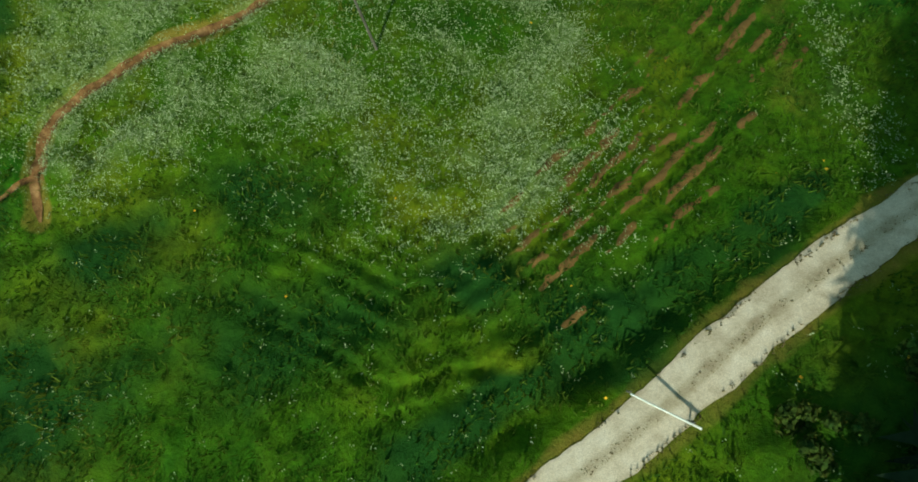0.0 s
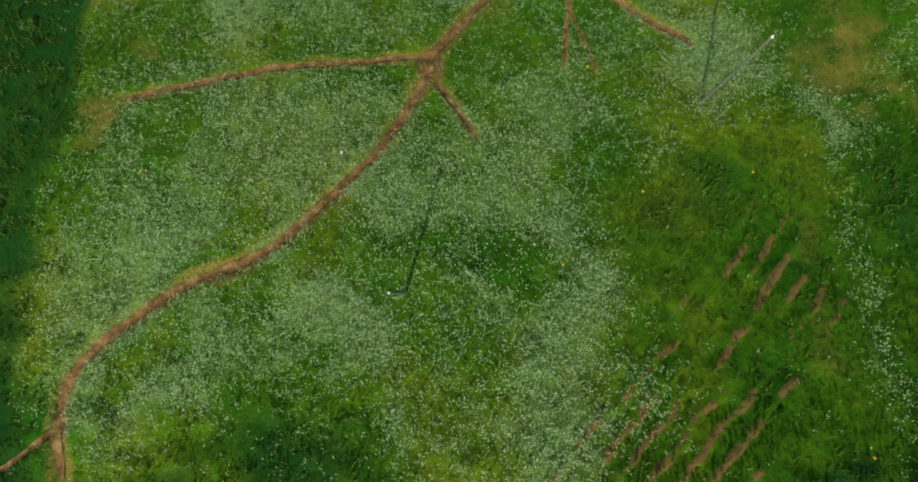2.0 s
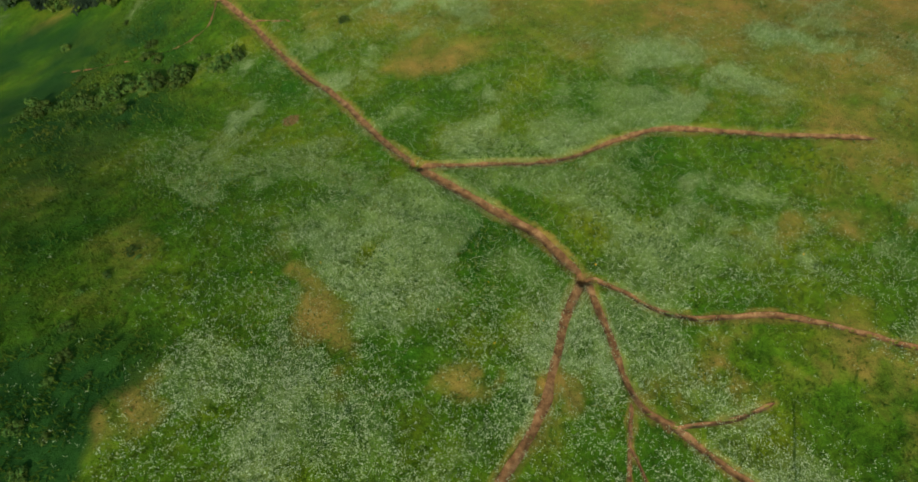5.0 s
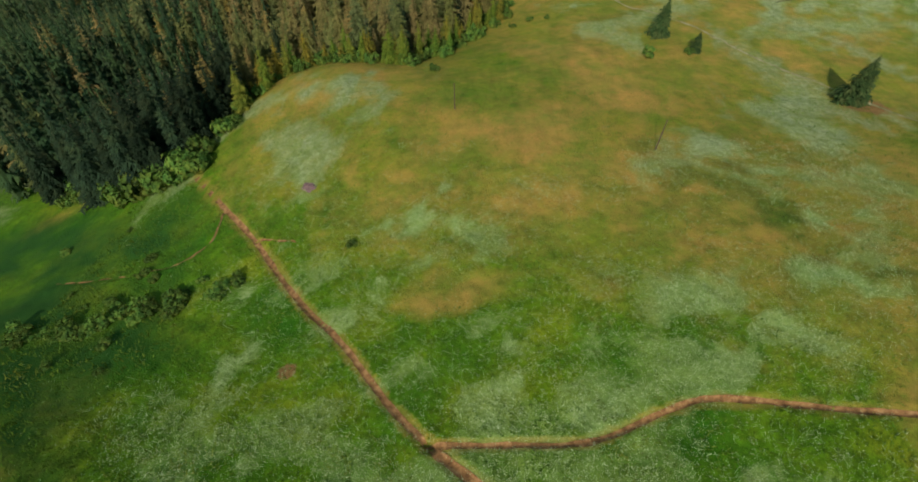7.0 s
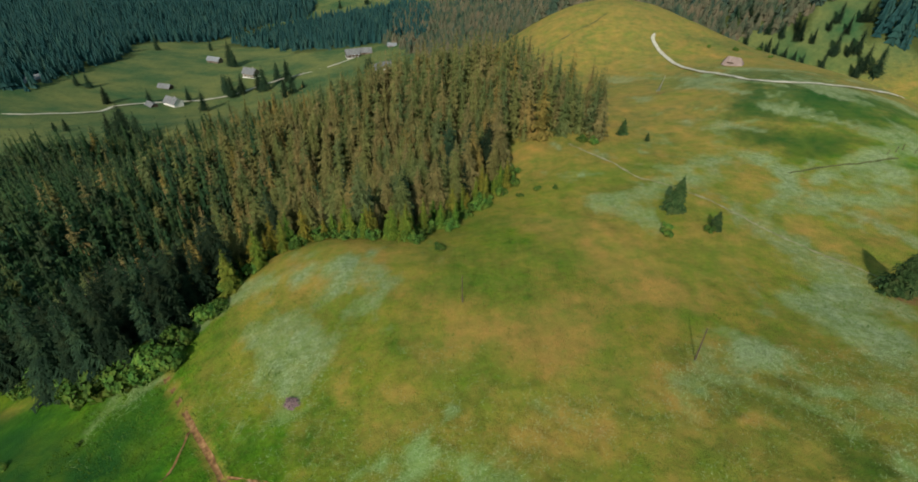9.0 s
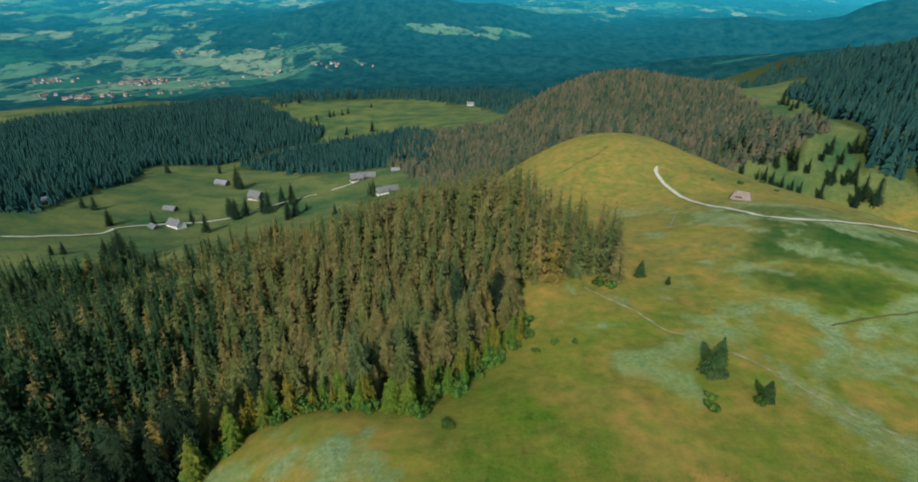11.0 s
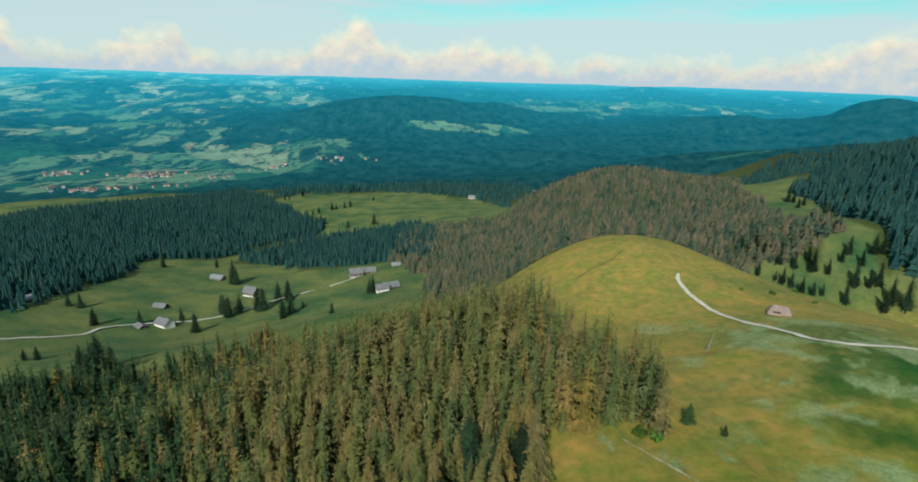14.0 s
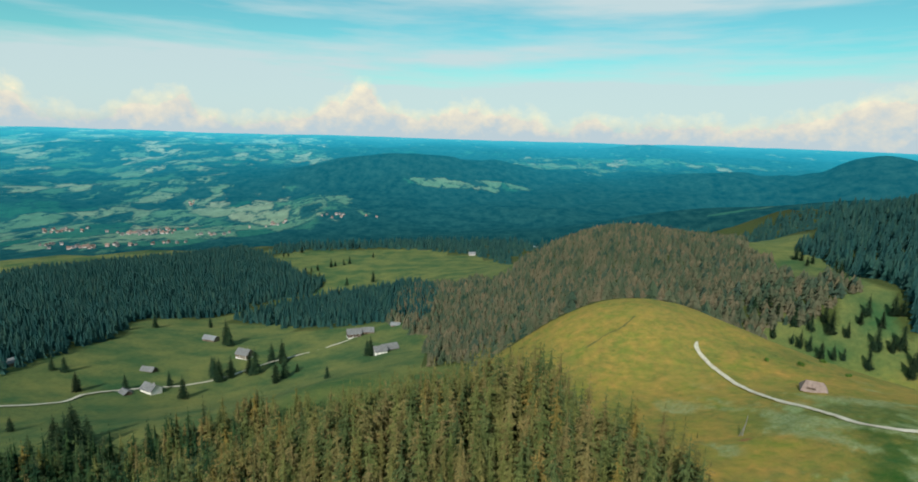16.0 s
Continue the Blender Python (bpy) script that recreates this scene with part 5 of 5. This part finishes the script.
def build_grass():
    x, y, r = near_samples(330000, 29)
    keep = off_path(x, y) & (r.random(len(x)) < np.where(y > 75, 0.45, 1.0)) & (fractal(x, y, 1.2, 37, 2) > 0.38)
    x, y = x[keep], y[keep]
    grown = fields(x, y)
    keep = r.random(len(x)) > 0.6 * step(grown["dry"], 0.25, 0.6)
    x, y, lush = x[keep], y[keep], grown["lush"][keep]
    n = len(x)
    z = surface(x, y)
    h = r.uniform(0.12, 0.34, n) * (1 + 0.9 * lush)
    w, a = r.uniform(0.03, 0.085, n), r.uniform(0, 6.28, n)
    lean = r.normal(0, 0.2, (n, 2))
    verts = np.zeros((n, 3, 3))
    verts[:, 0] = np.stack([x - np.cos(a) * w, y - np.sin(a) * w, z - 0.03], 1)
    verts[:, 1] = np.stack([x + np.cos(a) * w, y + np.sin(a) * w, z - 0.03], 1)
    verts[:, 2] = np.stack([x + lean[:, 0], y + lean[:, 1], z + h], 1)
    ob = new("grass", np_mesh("grass", verts.reshape(-1, 3), np.arange(n * 3).reshape(-1, 3), BLADES))
    tagged(ob, "long green grass tufts of the meadow", "grass", kind="stuff")


build_grass()


def build_road_tufts():
    """Weeds and dark stones on the crown of the road, and grass that creeps in from its edges."""
    r = np.random.default_rng(77)
    x, y = r.uniform(-4, 27, 60000), r.uniform(-13, 11, 60000)
    d = side_of(x, y, ROAD)
    clump = fractal(x, y, 1.4, 27, 3)
    middle = (np.abs(d) < 0.22) & (clump > 0.5) & (r.random(60000) < 0.5)
    edge = (np.abs(d) > 1.05) & (np.abs(d) < 1.35) & (clump > 0.5) & (r.random(60000) < 0.5)
    x, y, edge = x[middle | edge], y[middle | edge], edge[middle | edge]
    n = len(x)
    z = surface(x, y) + 0.08
    h, w, a = r.uniform(0.02, 0.09, n) + 0.12 * edge, r.uniform(0.02, 0.06, n), r.uniform(0, 6.28, n)
    verts = np.zeros((n, 4, 3))
    for k in range(3):
        verts[:, k] = np.stack([x + np.cos(a + 2.094 * k) * w, y + np.sin(a + 2.094 * k) * w, z], 1)
    verts[:, 3] = np.stack([x + r.normal(0, 0.03, n), y + r.normal(0, 0.03, n), z + h], 1)
    i = np.arange(n) * 4
    faces = np.concatenate([np.stack([i, i + 1, i + 3], 1), np.stack([i + 1, i + 2, i + 3], 1), np.stack([i + 2, i, i + 3], 1)])
    ob = new("road_weeds", np_mesh("road_weeds", verts.reshape(-1, 3), faces, WEEDS))
    tagged(ob, "brownish weeds and stones on the crown of the gravel road", "weeds", kind="stuff")


build_road_tufts()

# ---- poles, barrier, hut, farms ----


def line_pole(x, y, high, lean, label="tall bleached wooden pole standing in the meadow", mat=POLE):
    z = ground_z(x, y)
    ob = empty("wooden_pole", pose(x, y, z, lean[0], lean[1], 0))
    bm = bmesh.new()
    rod(bm, (0, 0, -0.4), (0, 0, high), 0.105, 0.065, 9)
    part("post", bm, mat, ob)
    bm = bmesh.new()
    rod(bm, (0, 0, high - 0.02), (0, 0, high + 0.14), 0.09, 0.05, 9)
    part("cap", bm, WHITE_PAINT if mat is POLE else mat, ob)
    return tagged(ob, label, "pole", "poles on the meadow")


line_pole(-4.75, 20.5, 7.0, (10, -3))
line_pole(16.5, 34.7, 8.0, (0, 5.5))
line_pole(-7.4, 127.3, 4.8, (0, -2), "dark weathered wooden pole standing in dry grass", DARK_TIMBER)
line_pole(21.5, 115, 4.6, (-14, 8), "dark weathered wooden pole leaning in dry grass", DARK_TIMBER)
z = ground_z(58.5, 249)
cross = empty("leaning_pole", pose(58.5, 249, z, 0, 0, 20))
bm = bmesh.new()
rod(bm, (0, 0, -0.3), (1.2, 0, 5.6), 0.14, 0.1, 8)
part("post", bm, POLE, cross)
bm = bmesh.new()
rod(bm, (-0.9, 0.1, 0), (0.75, 0, 3.4), 0.1, 0.08, 8)
part("strut", bm, POLE, cross)
tagged(cross, "bleached timber pole with a slanting strut on the slope", "pole")
for x, y, h in ((94.0, 187.9, 1.5), (96.5, 188.8, 1.7), (99.1, 190.3, 1.6), (101.4, 188.9, 1.5)):
    post = empty("fence_post", pose(x, y, ground_z(x, y), 2, -3, 20 * x))
    bm = bmesh.new()
    rod(bm, (0, 0, -0.3), (0.03, 0, h), 0.09, 0.07, 8)
    part("stake", bm, DARK_TIMBER, post)
    bm = bmesh.new()
    rod(bm, (0.03, 0, h - 0.01), (0.03, 0, h + 0.06), 0.07, 0.02, 8)
    part("point", bm, DARK_TIMBER, post)
    tagged(post, "weathered wooden fence post at the end of the furrow", "post", "fence posts on the slope")
# short stake beside the path
stake = empty("stake", pose(-9.2, 29.8, ground_z(-9.2, 29.8)))
bm = bmesh.new()
rod(bm, (0, 0, -0.2), (-0.05, 0.1, 1.5), 0.06, 0.05, 8)
part("post", bm, POLE, stake)
bm = bmesh.new()
rod(bm, (-0.05, 0.1, 1.45), (-0.05, 0.1, 1.62), 0.075, 0.06, 8)
part("cap", bm, WHITE_PAINT, stake, "white painted top")
tagged(stake, "short pale marker stake beside the earth path", "stake")


def barrier():
    ax, ay, bx, by = 8.75, -1.1, 11.3, -2.35
    size, turn = math.hypot(bx - ax, by - ay), math.degrees(math.atan2(by - ay, bx - ax))
    z = ground_z(bx, by)
    ob = empty("road_barrier", pose(bx, by, z, 0, 0, turn))
    bm = bmesh.new()
    rod(bm, (-size - 0.25, 0, 0.6), (0.45, 0, 0.6), 0.045, 0.06, 10)
    part("boom", bm, WHITE_PAINT, ob, "white painted boom")
    bm = bmesh.new()
    block(bm, (0.09, 0.09, 0.74), (0.05, 0.12, -0.1), 0, 0.01)
    part("post", bm, POLE, ob)
    bm = bmesh.new()
    block(bm, (0.08, 0.08, 0.68), (-size - 0.25, 0.1, -0.1), 0, 0.01)
    part("rest_post", bm, POLE, ob)
    tagged(ob, "white barrier pole closed across the gravel road", "barrier")


barrier()


def gable(bm, wide, deep, eave, ridge, over=0.6, thick=0.25, hip=0.0):
    """Two roof slabs with thickness, ridge along x; hip draws the ridge in."""
    x, y = wide / 2 + over, deep / 2 + over
    drop = (ridge - eave) * over / (deep / 2)
    r = x - hip
    low = [(-x, -y, eave - drop), (x, -y, eave - drop), (x, y, eave - drop), (-x, y, eave - drop), (-r, 0, ridge), (r, 0, ridge)]
    lower = [bm.verts.new(p) for p in low]
    upper = [bm.verts.new((p[0], p[1], p[2] + thick)) for p in low]
    quads = [(0, 1, 5, 4), (2, 3, 4, 5)]
    ends = [(1, 2, 5), (3, 0, 4)]
    for f in quads + (ends if hip else []):
        bm.faces.new([upper[i] for i in f])
        bm.faces.new([lower[i] for i in reversed(f)])
    rim = [(0, 1), (1, 2), (2, 3), (3, 0)] if hip else [(0, 1), (2, 3), (1, 5), (5, 2), (3, 4), (4, 0)]
    for i, j in rim:
        bm.faces.new([lower[i], lower[j], upper[j], upper[i]])
    bmesh.ops.recalc_face_normals(bm, faces=bm.faces)


def house(name, x, y, turn, wide, deep, eave, ridge, wall, roof, label, category="house", windows=0, chimney=False, hip=0.0, base=None, sink=1.2, lift=0.0):
    z = min(ground_z(x + dx, y + dy) for dx in (-3, 3) for dy in (-3, 3)) + lift
    ob = empty(name, pose(x, y, z, 0, 0, turn))
    bm = bmesh.new()
    block(bm, (wide, deep, eave + sink), (0, 0, -sink), 0, 0.04)
    if not hip:
        for s in (-1, 1):
            a = [bm.verts.new(p) for p in ((s * wide / 2, -deep / 2, eave), (s * wide / 2, deep / 2, eave), (s * wide / 2, 0, ridge - 0.05), (s * (wide / 2 - 0.3), -deep / 2, eave), (s * (wide / 2 - 0.3), deep / 2, eave), (s * (wide / 2 - 0.3), 0, ridge - 0.05))]
            for f in ((0, 1, 2), (3, 5, 4), (0, 2, 5, 3), (1, 4, 5, 2)):
                bm.faces.new([a[i] for i in f])
    bmesh.ops.recalc_face_normals(bm, faces=bm.faces)
    part("wall", bm, wall, ob)
    bm = bmesh.new()
    gable(bm, wide, deep, eave, ridge, 0.7, 0.22, hip)
    roof_ob = part("roof", bm, roof, ob)
    if chimney:
        bm = bmesh.new()
        block(bm, (0.7, 0.7, 1.6), (wide * 0.18, deep * 0.12, ridge - 0.9), 0, 0.03)
        part("chimney", bm, STONE, roof_ob)
    if base:
        bm = bmesh.new()
        block(bm, (wide + 0.06, deep + 0.06, sink + 1.1), (0, 0, -sink), 0, 0.03)
        part("plinth", bm, base, ob)
    rows = 2 if eave > 4 else 1
    for row in range(rows if windows else 0):
        for k in range(windows):
            for s in (-1, 1):
                px, pz = (k + 0.5) / windows * wide - wide / 2, 1.3 + 2.6 * row
                bm = bmesh.new()
                block(bm, (1.25, 0.12, 1.35), (px, s * (deep / 2 + 0.01), pz - 0.05), 0, 0.01)
                frame_ob = part("window_frame", bm, WHITE_PAINT if wall is not RENDER else DARK_TIMBER, ob)
                bm = bmesh.new()
                block(bm, (0.95, 0.06, 1.05), (px, s * (deep / 2 + 0.06), pz + 0.1), 0, 0)
                part("pane", bm, GLASS, frame_ob)
    if category in ("barn", "hut"):
        bm = bmesh.new()
        block(bm, (2.4, 0.14, 2.4), (-wide * 0.15, -deep / 2 - 0.03, 0), 0, 0.02)
        part("door", bm, DARK_TIMBER, ob)
    return tagged(ob, label, category)


house("hut", 94.8, 278, -28, 6.2, 4.6, 1.7, 3.7, TIMBER, SHINGLE, "weathered timber hut with a brown hipped shingle roof", "hut", hip=1.5)
house("house", -265, 530, -25, 13, 10, 5.2, 9.0, RENDER, GREY_ROOF, "white plastered farmhouse with a grey gable roof", windows=4, chimney=True)
house("barn", -279, 519, -35, 9, 6, 2.6, 4.6, DARK_TIMBER, GREY_ROOF, "small dark timber barn beside the farm road", "barn")
house("barn", -295, 698, -15, 15, 9, 3.4, 6.4, TIMBER, METAL_ROOF, "timber barn with a pale sheet-metal roof", "barn")
house("house", -232, 637, -20, 14, 11, 5.2, 9.5, TIMBER, GREY_ROOF, "timber chalet with a grey roof and white-framed windows", windows=4, chimney=True, base=RENDER)
house("house", -91, 607, 30, 12, 9, 5.0, 9.0, RENDER, GREY_ROOF, "white farmhouse under dark spruces", windows=3, chimney=True)
house("barn", -84, 622, 30, 15, 10, 4.0, 7.8, DARK_TIMBER, GREY_ROOF, "large dark timber barn beside the farmhouse", "barn")
house("house", -134, 697, 20, 15, 11, 5.2, 9.5, DARK_TIMBER, GREY_ROOF, "dark timber chalet in a hamlet beside the road", windows=4, chimney=True, base=RENDER)
house("barn", -120, 706, 10, 13, 9, 3.4, 7.0, TIMBER, GREY_ROOF, "timber barn in the hamlet", "barn")
house("barn", -91, 722, 0, 10, 6, 2.6, 4.8, TIMBER, METAL_ROOF, "timber barn with a pale roof on the pasture", "barn")
house("barn", -296, 580, -10, 12, 7, 2.6, 5.2, DARK_TIMBER, GREY_ROOF, "low dark barn on the green pasture", "barn")
house("barn", -384, 530, 60, 17, 8, 2.8, 5.4, TIMBER, METAL_ROOF, "long low barn beside trees", "barn")
house("house", 4, 1335, 0, 15, 11, 5, 9, VILLAGE_WALL, METAL_ROOF, "white house on the distant pasture")


def far_house_parts():
    bm = bmesh.new()
    block(bm, (1.0, 0.72, 0.62), (0, 0, -0.12), 0, 0.01)
    wall = bpy.data.meshes.new("wall")
    bm.to_mesh(wall)
    bm.free()
    wall.materials.append(VILLAGE_WALL)
    roofs = []
    for mat in (RED_ROOF, RED_ROOF, GREY_ROOF):
        bm = bmesh.new()
        gable(bm, 1.0, 0.72, 0.5, 0.92, 0.06, 0.04)
        me = bpy.data.meshes.new("roof")
        bm.to_mesh(me)
        bm.free()
        me.materials.append(mat)
        roofs.append(me)
    return wall, roofs


def villages():
    wall, roofs = far_house_parts()
    r = random.Random(9)
    for deg, far, wide, deep, count in ((-30.6, 1790, 2.6, 60, 46), (-37.2, 1890, 1.8, 40, 16), (-34, 1560, 3.2, 30, 22), (-28.6, 1570, 0.6, 15, 4), (-19.0, 1850, 1.6, 30, 10), (-12.5, 1890, 2.4, 25, 10), (-24.5, 1690, 2.0, 40, 8), (-38.5, 1640, 0.8, 20, 5), (-27.0, 2300, 1.0, 40, 6)):
        for _ in range(count):
            a, d = radians(deg + r.gauss(0, wide / 2)), far + r.gauss(0, deep / 2)
            x, y = -14 + d * math.sin(a), 118 + d * math.cos(a)
            z = float(far_height(np.array([x]), np.array([y]), np.array([d]))[0])
            s = r.uniform(6, 9)
            ob = empty("village_house", pose(x, y, z, 0, 0, r.uniform(0, 180)) @ Matrix.Diagonal((s, s, s, 1)))
            mesh_part("wall", wall, ob)
            mesh_part("roof", roofs[r.randrange(3)], ob)
            tagged(ob, "small white house with a pitched roof in a far village", "house", "village houses")


villages()
